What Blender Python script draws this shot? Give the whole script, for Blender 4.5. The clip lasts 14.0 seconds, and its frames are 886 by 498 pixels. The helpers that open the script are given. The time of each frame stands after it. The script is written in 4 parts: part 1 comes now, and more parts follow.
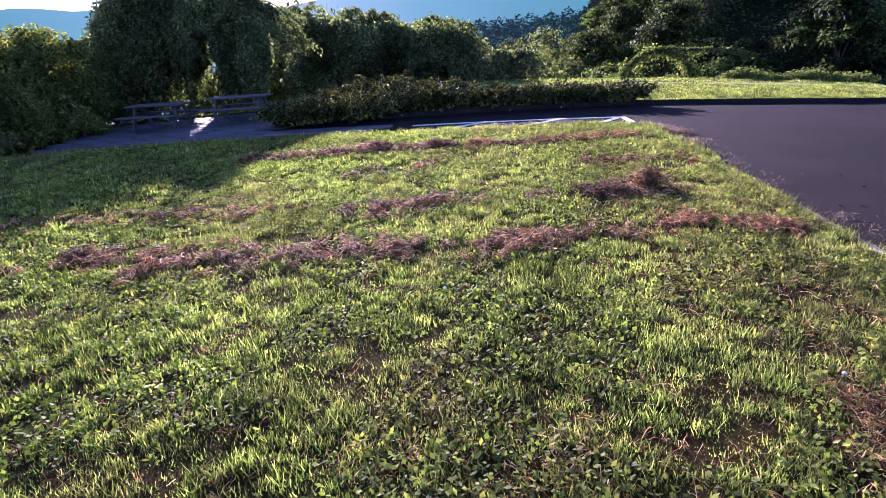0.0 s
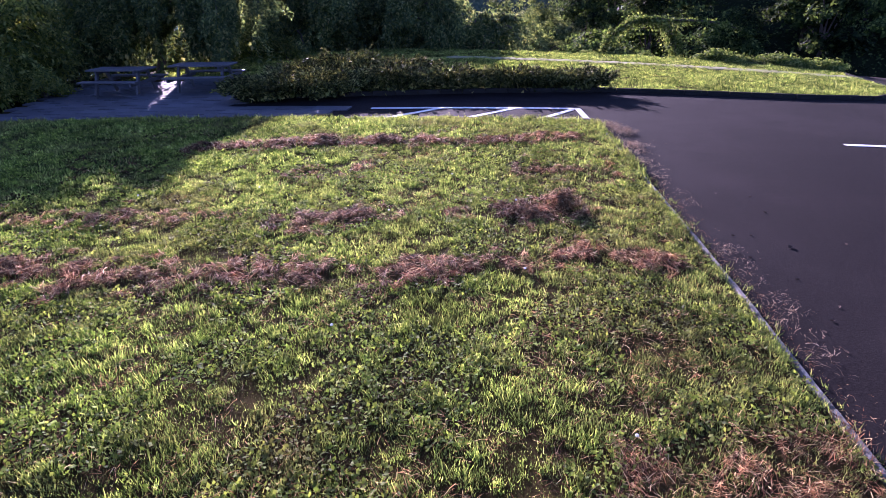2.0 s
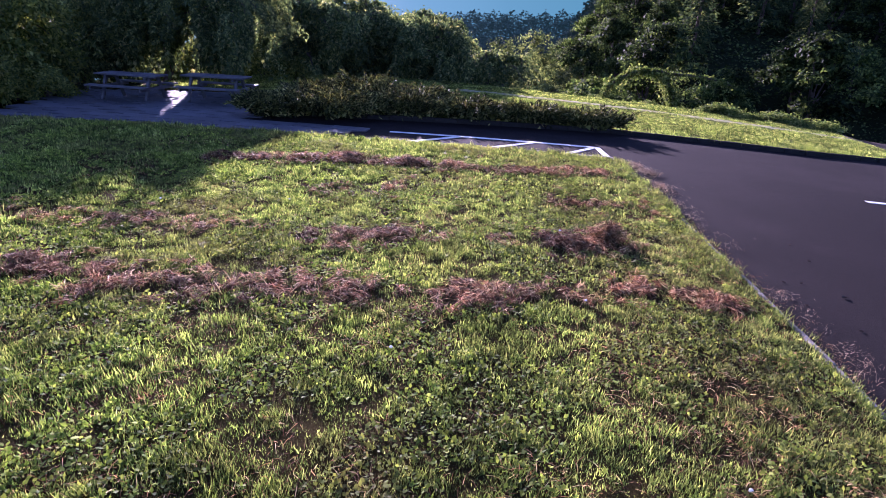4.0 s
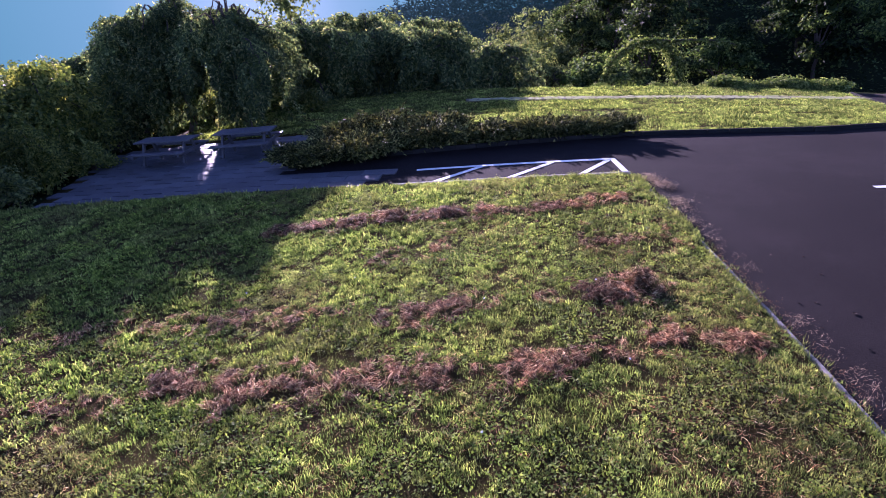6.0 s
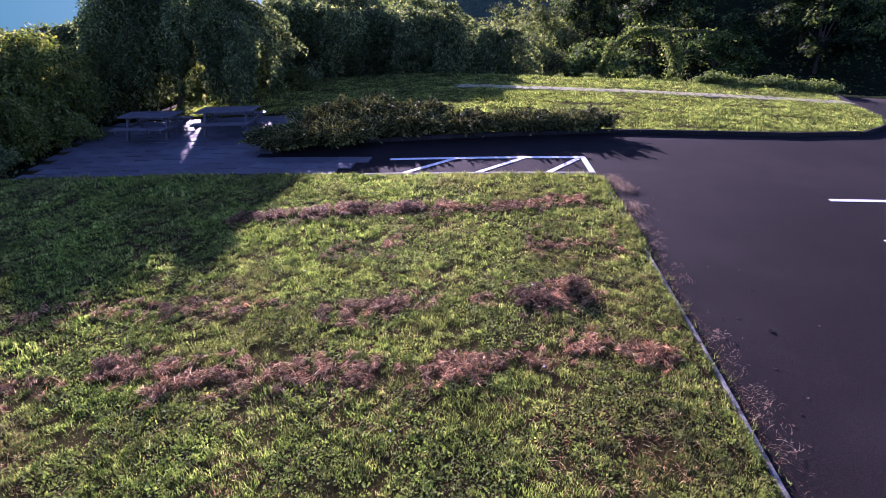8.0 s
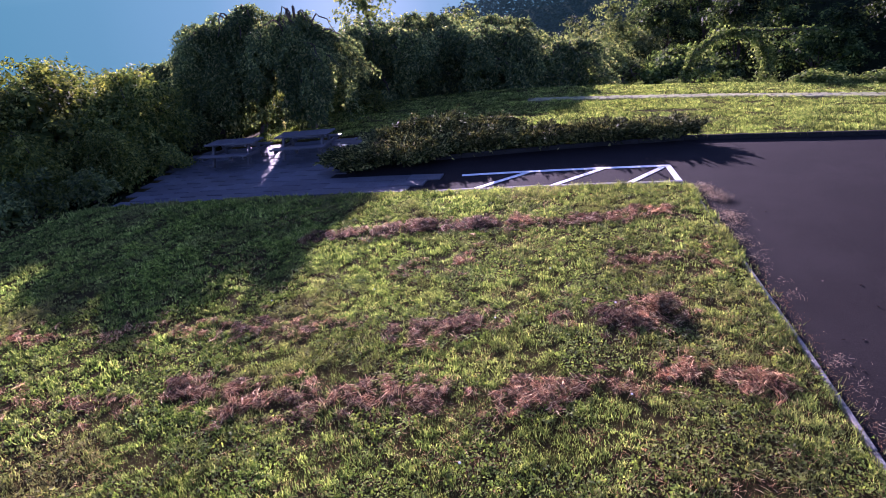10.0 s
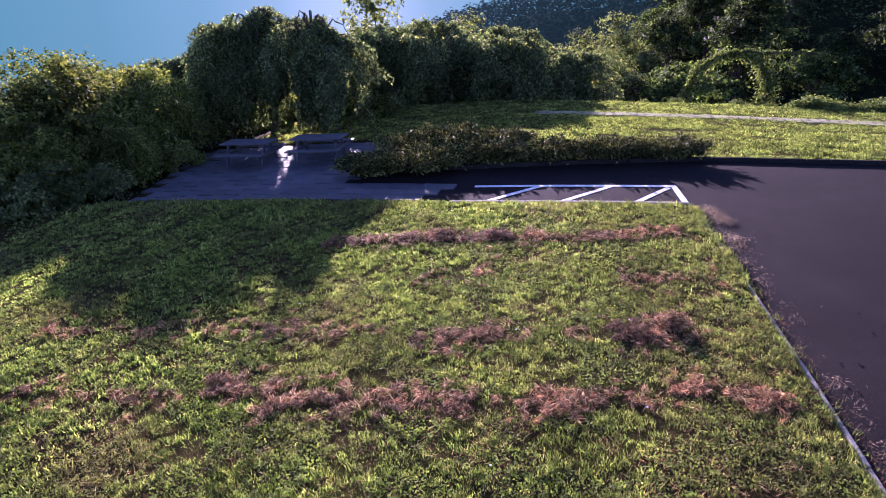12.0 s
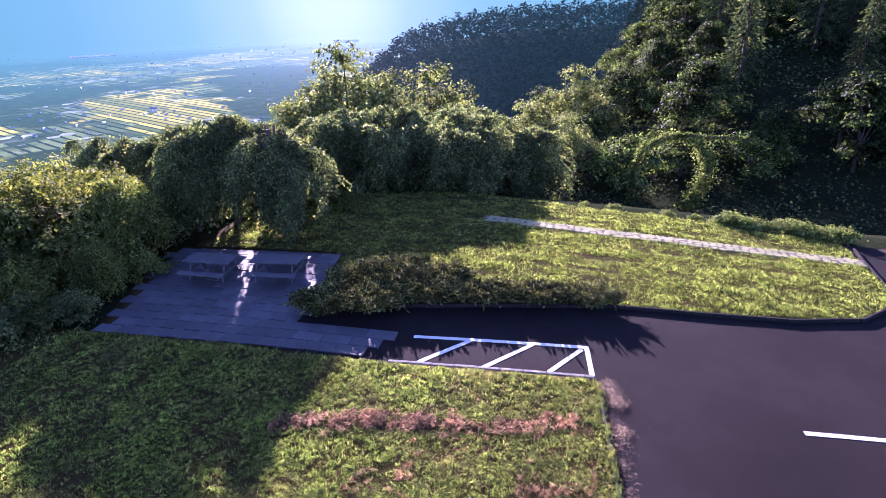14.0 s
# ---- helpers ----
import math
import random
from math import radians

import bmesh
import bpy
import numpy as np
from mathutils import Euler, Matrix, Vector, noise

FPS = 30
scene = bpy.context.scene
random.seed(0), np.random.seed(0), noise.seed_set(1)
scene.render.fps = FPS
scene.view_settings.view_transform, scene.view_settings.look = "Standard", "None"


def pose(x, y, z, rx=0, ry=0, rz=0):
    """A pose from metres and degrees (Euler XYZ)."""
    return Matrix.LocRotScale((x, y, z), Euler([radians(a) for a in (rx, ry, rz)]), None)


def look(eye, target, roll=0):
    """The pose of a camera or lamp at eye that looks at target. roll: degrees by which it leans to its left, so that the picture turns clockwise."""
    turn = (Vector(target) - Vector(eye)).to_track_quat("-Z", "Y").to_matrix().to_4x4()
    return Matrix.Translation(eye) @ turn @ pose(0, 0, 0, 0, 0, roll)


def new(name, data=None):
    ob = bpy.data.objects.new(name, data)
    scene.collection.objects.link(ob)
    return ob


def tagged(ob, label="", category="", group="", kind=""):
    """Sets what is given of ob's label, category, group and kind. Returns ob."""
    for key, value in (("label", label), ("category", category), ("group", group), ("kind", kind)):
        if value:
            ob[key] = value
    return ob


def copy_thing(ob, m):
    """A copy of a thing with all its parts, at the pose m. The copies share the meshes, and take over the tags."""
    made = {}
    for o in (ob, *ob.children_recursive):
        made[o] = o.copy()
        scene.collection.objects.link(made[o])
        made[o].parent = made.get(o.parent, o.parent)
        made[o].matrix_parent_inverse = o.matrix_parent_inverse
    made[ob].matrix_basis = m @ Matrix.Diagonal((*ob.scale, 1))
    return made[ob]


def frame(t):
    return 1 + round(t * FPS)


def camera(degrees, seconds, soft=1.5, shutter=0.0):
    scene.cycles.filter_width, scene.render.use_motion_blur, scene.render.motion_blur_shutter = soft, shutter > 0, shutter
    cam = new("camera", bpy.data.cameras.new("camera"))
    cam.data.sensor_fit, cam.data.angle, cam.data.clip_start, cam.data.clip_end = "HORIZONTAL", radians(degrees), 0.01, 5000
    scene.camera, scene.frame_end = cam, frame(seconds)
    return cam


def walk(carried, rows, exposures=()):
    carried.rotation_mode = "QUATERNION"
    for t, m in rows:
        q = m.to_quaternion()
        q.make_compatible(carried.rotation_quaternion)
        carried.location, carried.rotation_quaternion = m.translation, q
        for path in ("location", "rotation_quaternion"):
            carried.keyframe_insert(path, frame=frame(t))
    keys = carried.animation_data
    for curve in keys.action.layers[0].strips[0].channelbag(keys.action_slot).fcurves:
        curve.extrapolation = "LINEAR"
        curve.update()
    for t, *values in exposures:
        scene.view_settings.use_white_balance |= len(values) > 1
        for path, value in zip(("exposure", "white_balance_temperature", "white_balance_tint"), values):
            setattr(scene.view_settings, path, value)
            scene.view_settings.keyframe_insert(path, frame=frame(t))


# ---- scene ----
cam = camera(77.0, 14.0, soft=0.55)
PATH = [
    (0, (0.796, 0.145, 1.89), (0.47, 1.989, 1.188), -3.87),
    (0.5, (0.974, 0.103, 2.289), (0.684, 1.916, 1.495), -2.01),
    (1, (1.243, -0.002, 2.312), (0.984, 1.788, 1.46), -0.87),
    (1.5, (1.496, 0.026, 2.645), (1.242, 1.8, 1.756), 0.35),
    (2, (1.649, 0.177, 2.668), (1.37, 1.962, 1.81), -1.41),
    (2.5, (1.817, 0.46, 2.437), (1.574, 2.285, 1.656), 3.33),
    (3, (1.571, 0.46, 2.376), (1.354, 2.304, 1.631), 5.91),
    (5.5, (0.413, -0.1, 3.227), (0.153, 1.721, 2.442), -3.86),
    (6, (0.558, -0.201, 3.895), (0.274, 1.603, 3.081), -5.03),
    (6.5, (0.791, -0.275, 4.256), (0.515, 1.528, 3.435), -4.56),
    (7, (1.106, -0.302, 4.312), (0.839, 1.472, 3.429), -3.15),
    (7.5, (1.429, -0.287, 4.33), (1.17, 1.483, 3.435), -1.99),
    (10, (1.418, 0.158, 4.067), (0.858, 1.9, 3.258), -7.06),
    (10.5, (1.2, 0.033, 4.075), (0.652, 1.794, 3.301), -3.21),
    (11, (1.106, -0.114, 4.101), (0.539, 1.64, 3.326), -3.86),
    (11.5, (1.035, -0.254, 4.165), (0.471, 1.495, 3.376), -4.23),
    (12, (1.062, -0.288, 4.442), (0.531, 1.464, 3.635), -4.3),
    (12.5, (1.163, -0.293, 5.482), (0.653, 1.456, 4.656), -5.7),
    (13, (1.447, -0.318, 6.879), (0.935, 1.426, 6.045), -7.28),
    (13.5, (1.775, -0.07, 8.182), (1.287, 1.674, 7.333), -6.14),
    (14, (2.097, 0.148, 8.918), (1.663, 1.921, 8.102), -1.59),
]
walk(cam, [(t, look(eye, target, roll)) for t, eye, target, roll in PATH],
     exposures=[(0.0, 1.84, 5330, 57), (3.0, 1.74, 5270, 62), (7.5, 1.71, 5270, 63), (11.0, 1.69, 5390, 65), (12.5, 1.92, 5430, 66), (13.0, 2.17, 5480, 69), (14.0, 2.40, 5340, 69)])

# ---- light: low evening sun behind the trees, clear hazy sky ----
SUN_AZ, SUN_EL = 23.5, 15.4          # degrees left of +y, above the horizon
world = bpy.data.worlds.new("sky")
scene.world = world
world.use_nodes = True
wn = world.node_tree.nodes
sky = wn.new("ShaderNodeTexSky")
sky.sky_type, sky.sun_disc = "NISHITA", False
sky.sun_elevation, sky.sun_rotation = radians(SUN_EL), radians(-SUN_AZ)
sky.dust_density, sky.ozone_density = 0.4, 3.0
wn["Background"].inputs["Strength"].default_value = 0.07
world.node_tree.links.new(sky.outputs[0], wn["Background"].inputs["Color"])
sun = new("sun", bpy.data.lights.new("sun", "SUN"))
sun.data.energy, sun.data.angle, sun.data.color = 5.0, radians(0.6), (1.0, 0.9, 0.74)
SUNWARD = Vector((-math.sin(radians(SUN_AZ)) * math.cos(radians(SUN_EL)), math.cos(radians(SUN_AZ)) * math.cos(radians(SUN_EL)), math.sin(radians(SUN_EL))))
sun.matrix_world = look((0, 0, 40), Vector((0, 0, 40)) - SUNWARD)

rng = np.random.default_rng(7)


# ---- materials ----
def nodes_of(name):
    m = bpy.data.materials.new(name)
    m.use_nodes = True
    t = m.node_tree
    return m, t, t.nodes["Principled BSDF"]


def link(t, a, b):
    t.links.new(a, b)


def ramp(t, fac, stops):
    r = t.nodes.new("ShaderNodeValToRGB")
    e = r.color_ramp.elements
    while len(e) < len(stops):
        e.new(0.5)
    for el, (p, c) in zip(e, stops):
        el.position, el.color = p, (*c, 1)
    link(t, fac, r.inputs[0])
    return r.outputs[0]


def noise_tex(t, scale, detail=4, rough=0.6, coord=None):
    n = t.nodes.new("ShaderNodeTexNoise")
    n.inputs["Scale"].default_value, n.inputs["Detail"].default_value, n.inputs["Roughness"].default_value = scale, detail, rough
    if coord is None:
        coord = t.nodes.new("ShaderNodeNewGeometry").outputs["Position"]
    link(t, coord, n.inputs["Vector"])
    return n.outputs["Fac"]


def mix(t, fac, a, b, mode="MIX"):
    m = t.nodes.new("ShaderNodeMix")
    m.data_type, m.blend_type = "RGBA", mode
    for v, s in ((fac, m.inputs[0]), (a, m.inputs[6]), (b, m.inputs[7])):
        if isinstance(v, (int, float)):
            s.default_value = v
        elif isinstance(v, tuple):
            s.default_value = (*v, 1)
        else:
            link(t, v, s)
    return m.outputs[2]


def bump(t, p, height, strength, distance):
    b = t.nodes.new("ShaderNodeBump")
    b.inputs["Strength"].default_value, b.inputs["Distance"].default_value = strength, distance
    link(t, height, b.inputs["Height"])
    link(t, b.outputs[0], p.inputs["Normal"])


def surface(name, stops, big=0.4, fine=14.0, rough=0.85, bumps=0.4, depth=0.01, blend=0.5, shine=0.3):
    """Two scales of noise between a few colours, with fine relief."""
    m, t, p = nodes_of(name)
    a, b = noise_tex(t, big, 5), noise_tex(t, fine, 6, 0.7)
    c = mix(t, blend, ramp(t, a, stops), ramp(t, b, stops))
    link(t, c, p.inputs["Base Color"])
    p.inputs["Roughness"].default_value = rough
    p.inputs["Specular IOR Level"].default_value = shine
    bump(t, p, b, bumps, depth)
    return m


def leafy(name, stops, through_light=0.45, rough=0.5, patch=0.5, tint=(1, 1, 1), dry=None, uneven=0.32, shine=0.04, tuft=None):
    """Leaves or blades: each island takes its own colour, and light passes through."""
    m, t, p = nodes_of(name)
    isl = t.nodes.new("ShaderNodeNewGeometry")
    each = ramp(t, isl.outputs["Random Per Island"], stops)
    wide = ramp(t, noise_tex(t, patch, 3), [(0.36, (1 - uneven, 1 - uneven, 1 - uneven)), (0.64, (1 + uneven, 1 + 0.92 * uneven, 1 + 0.8 * uneven))])
    c = mix(t, 1.0, each, wide, "MULTIPLY")
    if tuft:
        c = mix(t, 1.0, c, ramp(t, noise_tex(t, tuft, 2, 0.5), [(0.36, (0.42, 0.46, 0.46)), (0.5, (0.95, 0.95, 0.9)), (0.64, (1.62, 1.55, 1.4))]), "MULTIPLY")
    if dry:
        spots = ramp(t, noise_tex(t, 0.55, 5, 0.7), [(0.50, (0.0, 0.0, 0.0)), (0.68, (0.65, 0.65, 0.65))])
        # drier towards the asphalt
        xyz = t.nodes.new("ShaderNodeSeparateXYZ")
        link(t, t.nodes.new("ShaderNodeNewGeometry").outputs["Position"], xyz.inputs[0])
        side = t.nodes.new("ShaderNodeMapRange")
        for i, v in enumerate((-1.8, 4.2, 0.0, 0.42), 1):
            side.inputs[i].default_value = v
        link(t, xyz.outputs[0], side.inputs[0])
        c = mix(t, side.outputs[0], mix(t, spots, c, dry), mix(t, 0.5, c, dry))
    link(t, c, p.inputs["Base Color"])
    p.inputs["Roughness"].default_value = rough
    p.inputs["Specular IOR Level"].default_value = shine
    tr = t.nodes.new("ShaderNodeBsdfTranslucent")
    link(t, mix(t, 1.0, c, tuple(tint), "MULTIPLY"), tr.inputs["Color"])
    s = t.nodes.new("ShaderNodeMixShader")
    s.inputs[0].default_value = through_light
    link(t, p.outputs[0], s.inputs[1])
    link(t, tr.outputs[0], s.inputs[2])
    link(t, s.outputs[0], t.nodes["Material Output"].inputs["Surface"])
    return m


M_GRASS = leafy("lawn_grass", [(0.0, (0.026, 0.048, 0.014)), (0.4, (0.105, 0.172, 0.044)), (0.72, (0.27, 0.350, 0.102)), (1.0, (0.47, 0.48, 0.20))], 0.56, 0.5, 0.9, (1.45, 1.50, 0.80), (0.22, 0.165, 0.105), 0.4, 0.15, 9.0)
M_BANK = leafy("bank_grass", [(0.0, (0.026, 0.046, 0.013)), (0.4, (0.098, 0.150, 0.038)), (0.72, (0.225, 0.292, 0.080)), (1.0, (0.46, 0.45, 0.18))], 0.56, 0.5, 1.1, (1.45, 1.50, 0.80), None, 0.4, 0.15, 6.0)
M_CLOVER = leafy("clover", [(0.0, (0.085, 0.15, 0.024)), (0.6, (0.19, 0.28, 0.05)), (1.0, (0.33, 0.40, 0.085))], 0.5, 0.6, 0.8, (1.4, 1.35, 0.75), (0.25, 0.20, 0.09), 0.4, 0.10, 9.0)
M_HAY = leafy("dry_hay", [(0.0, (0.036, 0.016, 0.009)), (0.35, (0.19, 0.080, 0.040)), (0.72, (0.50, 0.26, 0.115)), (1.0, (0.90, 0.68, 0.36))], 0.2, 0.7, 1.2, (1, 1, 1), None, 0.45, 0.08, 13.0)
M_CLIPPING = leafy("sun_bleached_clipping", [(0.0, (0.09, 0.058, 0.036)), (0.4, (0.36, 0.24, 0.15)), (1.0, (0.78, 0.62, 0.42))], 0.2, 0.7, 1.2, (1, 1, 1), None, 0.45, 0.08, 13.0)
M_WEEP = leafy("weeping_leaf", [(0.0, (0.046, 0.070, 0.034)), (0.6, (0.100, 0.140, 0.062)), (0.9, (0.24, 0.28, 0.105)), (1.0, (0.36, 0.33, 0.135))], 0.42, 0.6, 0.6, (1.85, 1.85, 1.1))
M_BROAD = leafy("broad_leaf", [(0.0, (0.014, 0.026, 0.012)), (0.65, (0.036, 0.060, 0.023)), (1.0, (0.13, 0.18, 0.055))], 0.34, 0.6, 0.35, (1.9, 1.9, 1.0), None, 0.75)
M_YELLOW = leafy("yellowing_leaf", [(0.0, (0.044, 0.068, 0.024)), (0.5, (0.110, 0.145, 0.042)), (1.0, (0.28, 0.29, 0.08))], 0.40, 0.6, 0.4, (1.85, 1.8, 0.75), None, 0.5)
M_SLOPE = leafy("slope_tree_leaf", [(0.0, (0.052, 0.080, 0.036)), (0.5, (0.11, 0.15, 0.060)), (1.0, (0.28, 0.32, 0.115))], 0.42, 0.6, 0.5, (1.9, 1.8, 1.0), None, 0.5)
M_WEED = leafy("weed_leaf", [(0.0, (0.05, 0.085, 0.022)), (0.6, (0.12, 0.175, 0.048)), (1.0, (0.28, 0.33, 0.115))], 0.45, 0.6, 1.5, (1.6, 1.5, 0.9))
M_VINE = leafy("vine_leaf", [(0.0, (0.022, 0.042, 0.016)), (0.6, (0.055, 0.090, 0.030)), (1.0, (0.20, 0.27, 0.080))], 0.38, 0.6, 0.5, (2.1, 2.1, 1.0), None, 0.65)
M_CEDAR = leafy("cedar_needle", [(0.0, (0.025, 0.046, 0.024)), (0.7, (0.050, 0.080, 0.036)), (1.0, (0.12, 0.15, 0.055))], 0.34, 0.7, 0.3, (1.9, 1.8, 1.1))
M_JUNIPER = leafy("juniper_spray", [(0.0, (0.018, 0.024, 0.011)), (0.5, (0.070, 0.080, 0.030)), (0.85, (0.235, 0.255, 0.074)), (1.0, (0.42, 0.37, 0.13))], 0.11, 0.6, 1.4, (1.35, 1.3, 0.8), None, 0.5)
M_BARK = surface("bark", [(0.3, (0.05, 0.035, 0.026)), (0.7, (0.15, 0.11, 0.085))], 3, 40, 0.9, 0.8, 0.02)
M_ASPHALT = surface("asphalt", [(0.30, (0.0080, 0.0060, 0.0062)), (0.5, (0.0162, 0.0128, 0.0121)), (0.72, (0.0360, 0.0294, 0.0278))], 0.35, 55, 0.92, 0.9, 0.006, 0.6, 0.08)
M_PAINT = surface("road_paint", [(0.25, (0.62, 0.62, 0.60)), (0.6, (0.80, 0.80, 0.78))], 2.5, 60, 0.7, 0.2, 0.002)
M_CONCRETE = surface("kerb_concrete", [(0.3, (0.035, 0.032, 0.030)), (0.5, (0.20, 0.185, 0.165)), (0.72, (0.54, 0.52, 0.48))], 5.0, 40, 0.9, 0.6, 0.006)
M_THATCH = surface("lawn_soil", [(0.3, (0.022, 0.018, 0.007)), (0.55, (0.055, 0.042, 0.014)), (0.78, (0.14, 0.090, 0.036))], 2.1, 40, 0.95, 1.0, 0.04, 0.5, 0.02)
M_WOOD = surface("weathered_wood", [(0.3, (0.055, 0.055, 0.06)), (0.7, (0.13, 0.125, 0.125))], 2, 30, 0.5, 0.3, 0.003)
# kerb stone with the shade of its face put into a near-black colour
M_SHADEDKERB = surface("shaded_kerb", [(0.25, (0.012, 0.011, 0.010)), (0.6, (0.034, 0.031, 0.028)), (0.8, (0.085, 0.080, 0.072))], 1.2, 35, 0.95, 0.5, 0.004, 0.5, 0.1)
M_GRAVEL = surface("path_grit", [(0.3, (0.07, 0.06, 0.04)), (0.7, (0.20, 0.175, 0.12))], 3, 60, 0.95, 0.6, 0.01)
M_STONE = surface("path_stone", [(0.25, (0.16, 0.160, 0.072)), (0.7, (0.40, 0.40, 0.19))], 1.5, 20, 0.9, 0.5, 0.006)
M_ROOF = surface("pale_roof", [(0.3, (0.34, 0.33, 0.31)), (0.7, (0.62, 0.60, 0.57))], 0.02, 0.5, 0.5, 0.1, 0.01)
M_GLASSHOUSE = surface("bright_sheet_roof", [(0.3, (0.80, 0.84, 0.80)), (0.7, (0.88, 0.92, 0.88))], 0.02, 0.5, 0.60, 0.05, 0.01)
for sheet, polish in ((M_ROOF, 0.5), (M_GLASSHOUSE, 0.8)):          # metal sheets and glazed tiles glint towards the sun
    sheet.node_tree.nodes["Principled BSDF"].inputs["Metallic"].default_value = polish
M_DEADLEAF = surface("dead_leaf", [(0.3, (0.04, 0.028, 0.02)), (0.7, (0.12, 0.075, 0.045))], 8, 60, 0.8, 0.3, 0.002)


def paver_material():
    m, t, p = nodes_of("paver_stone")
    oi = t.nodes.new("ShaderNodeObjectInfo")
    c = ramp(t, oi.outputs["Random"], [(0.0, (0.040, 0.045, 0.052)), (0.5, (0.060, 0.065, 0.075)), (1.0, (0.10, 0.105, 0.115))])
    n = noise_tex(t, 25, 5)
    stain = ramp(t, noise_tex(t, 0.9, 5, 0.7), [(0.35, (0.5, 0.48, 0.42)), (0.6, (1.0, 1.0, 1.0))])
    c = mix(t, 1.0, c, stain, "MULTIPLY")
    link(t, mix(t, 0.35, c, ramp(t, n, [(0.3, (0.06, 0.06, 0.065)), (0.7, (0.16, 0.16, 0.16))])), p.inputs["Base Color"])
    p.inputs["Roughness"].default_value = 0.7
    p.inputs["Specular IOR Level"].default_value = 0.3
    bump(t, p, n, 0.3, 0.003)
    return m


M_PAVER = paver_material()
# colour of the haze that far land is made to emit
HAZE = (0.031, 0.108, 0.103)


def hazed_material(name, build, low, high, near, far, strength):
    """Far land: its own colour, and haze painted in as emission, which grows with the distance from the lot."""
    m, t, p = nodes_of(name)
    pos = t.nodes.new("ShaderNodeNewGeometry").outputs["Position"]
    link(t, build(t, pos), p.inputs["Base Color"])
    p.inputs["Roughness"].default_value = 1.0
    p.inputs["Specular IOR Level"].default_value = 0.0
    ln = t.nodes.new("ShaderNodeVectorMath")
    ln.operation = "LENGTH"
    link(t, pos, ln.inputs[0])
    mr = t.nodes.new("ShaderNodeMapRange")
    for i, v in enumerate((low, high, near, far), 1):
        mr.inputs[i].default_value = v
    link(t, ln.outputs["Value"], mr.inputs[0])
    # the painted haze glows brightest towards the sun
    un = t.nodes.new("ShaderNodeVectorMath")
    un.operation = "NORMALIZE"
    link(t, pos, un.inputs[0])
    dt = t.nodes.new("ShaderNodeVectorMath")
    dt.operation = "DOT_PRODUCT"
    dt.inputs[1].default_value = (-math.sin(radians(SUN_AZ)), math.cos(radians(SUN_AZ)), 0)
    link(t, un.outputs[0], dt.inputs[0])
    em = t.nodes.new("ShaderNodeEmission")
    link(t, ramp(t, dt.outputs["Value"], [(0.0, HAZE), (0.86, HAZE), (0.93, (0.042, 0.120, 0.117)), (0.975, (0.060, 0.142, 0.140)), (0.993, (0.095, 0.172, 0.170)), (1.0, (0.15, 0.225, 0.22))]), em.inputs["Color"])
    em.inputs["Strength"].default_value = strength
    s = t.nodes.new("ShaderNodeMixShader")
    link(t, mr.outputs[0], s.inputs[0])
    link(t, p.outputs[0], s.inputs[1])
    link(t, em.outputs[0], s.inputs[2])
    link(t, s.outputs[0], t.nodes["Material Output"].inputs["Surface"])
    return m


def valley_colour(t, pos):
    """Rice fields in strips between dark woods and villages."""
    turn = t.nodes.new("ShaderNodeMapping")
    turn.inputs["Rotation"].default_value = (0, 0, radians(24))
    link(t, pos, turn.inputs["Vector"])
    br = t.nodes.new("ShaderNodeTexBrick")
    for k, v in (("Scale", 1.0), ("Mortar Size", 2.6), ("Brick Width", 420.0), ("Row Height", 17.0), ("Bias", 0.0)):
        br.inputs[k].default_value = v
    br.inputs["Color1"].default_value, br.inputs["Color2"].default_value, br.inputs["Mortar"].default_value = (0.74, 0.64, 0.11, 1), (0.07, 0.12, 0.035, 1), (0.03, 0.05, 0.03, 1)
    link(t, turn.outputs[0], br.inputs["Vector"])
    low = t.nodes.new("ShaderNodeTexBrick")
    for k, v in (("Scale", 1.0), ("Mortar Size", 3.0), ("Brick Width", 260.0), ("Row Height", 19.0), ("Bias", -0.2)):
        low.inputs[k].default_value = v
    low.inputs["Color1"].default_value, low.inputs["Color2"].default_value, low.inputs["Mortar"].default_value = (0.19, 0.25, 0.10, 1), (0.025, 0.05, 0.03, 1), (0.02, 0.035, 0.025, 1)
    link(t, turn.outputs[0], low.inputs["Vector"])
    # hedges, gardens and yards round the houses
    cells = t.nodes.new("ShaderNodeTexVoronoi")
    cells.inputs["Scale"].default_value = 0.045
    link(t, pos, cells.inputs["Vector"])
    sep = t.nodes.new("ShaderNodeSeparateColor")
    link(t, cells.outputs["Color"], sep.inputs[0])
    yards = ramp(t, sep.outputs[0], [(0.0, (0.02, 0.04, 0.025)), (0.68, (0.06, 0.09, 0.05)), (0.80, (0.16, 0.18, 0.16)), (1.0, (0.46, 0.50, 0.45))])
    hamlet = ramp(t, noise_tex(t, 0.0055, 3, 0.6, pos), [(0.50, (0.0, 0.0, 0.0)), (0.56, (1.0, 1.0, 1.0))])
    ripe = ramp(t, noise_tex(t, 0.0034, 3, 0.6, pos), [(0.45, (1.0, 1.0, 1.0)), (0.50, (0.0, 0.0, 0.0))])
    wood = ramp(t, noise_tex(t, 0.0019, 4, 0.6, pos), [(0.49, (0.0, 0.0, 0.0)), (0.52, (1.0, 1.0, 1.0))])
    c = mix(t, hamlet, low.outputs["Color"], yards)
    c = mix(t, ripe, c, br.outputs["Color"])
    green = ramp(t, noise_tex(t, 0.03, 5, 0.7, pos), [(0.3, (0.015, 0.03, 0.018)), (0.7, (0.045, 0.07, 0.035))])
    return mix(t, wood, c, green)


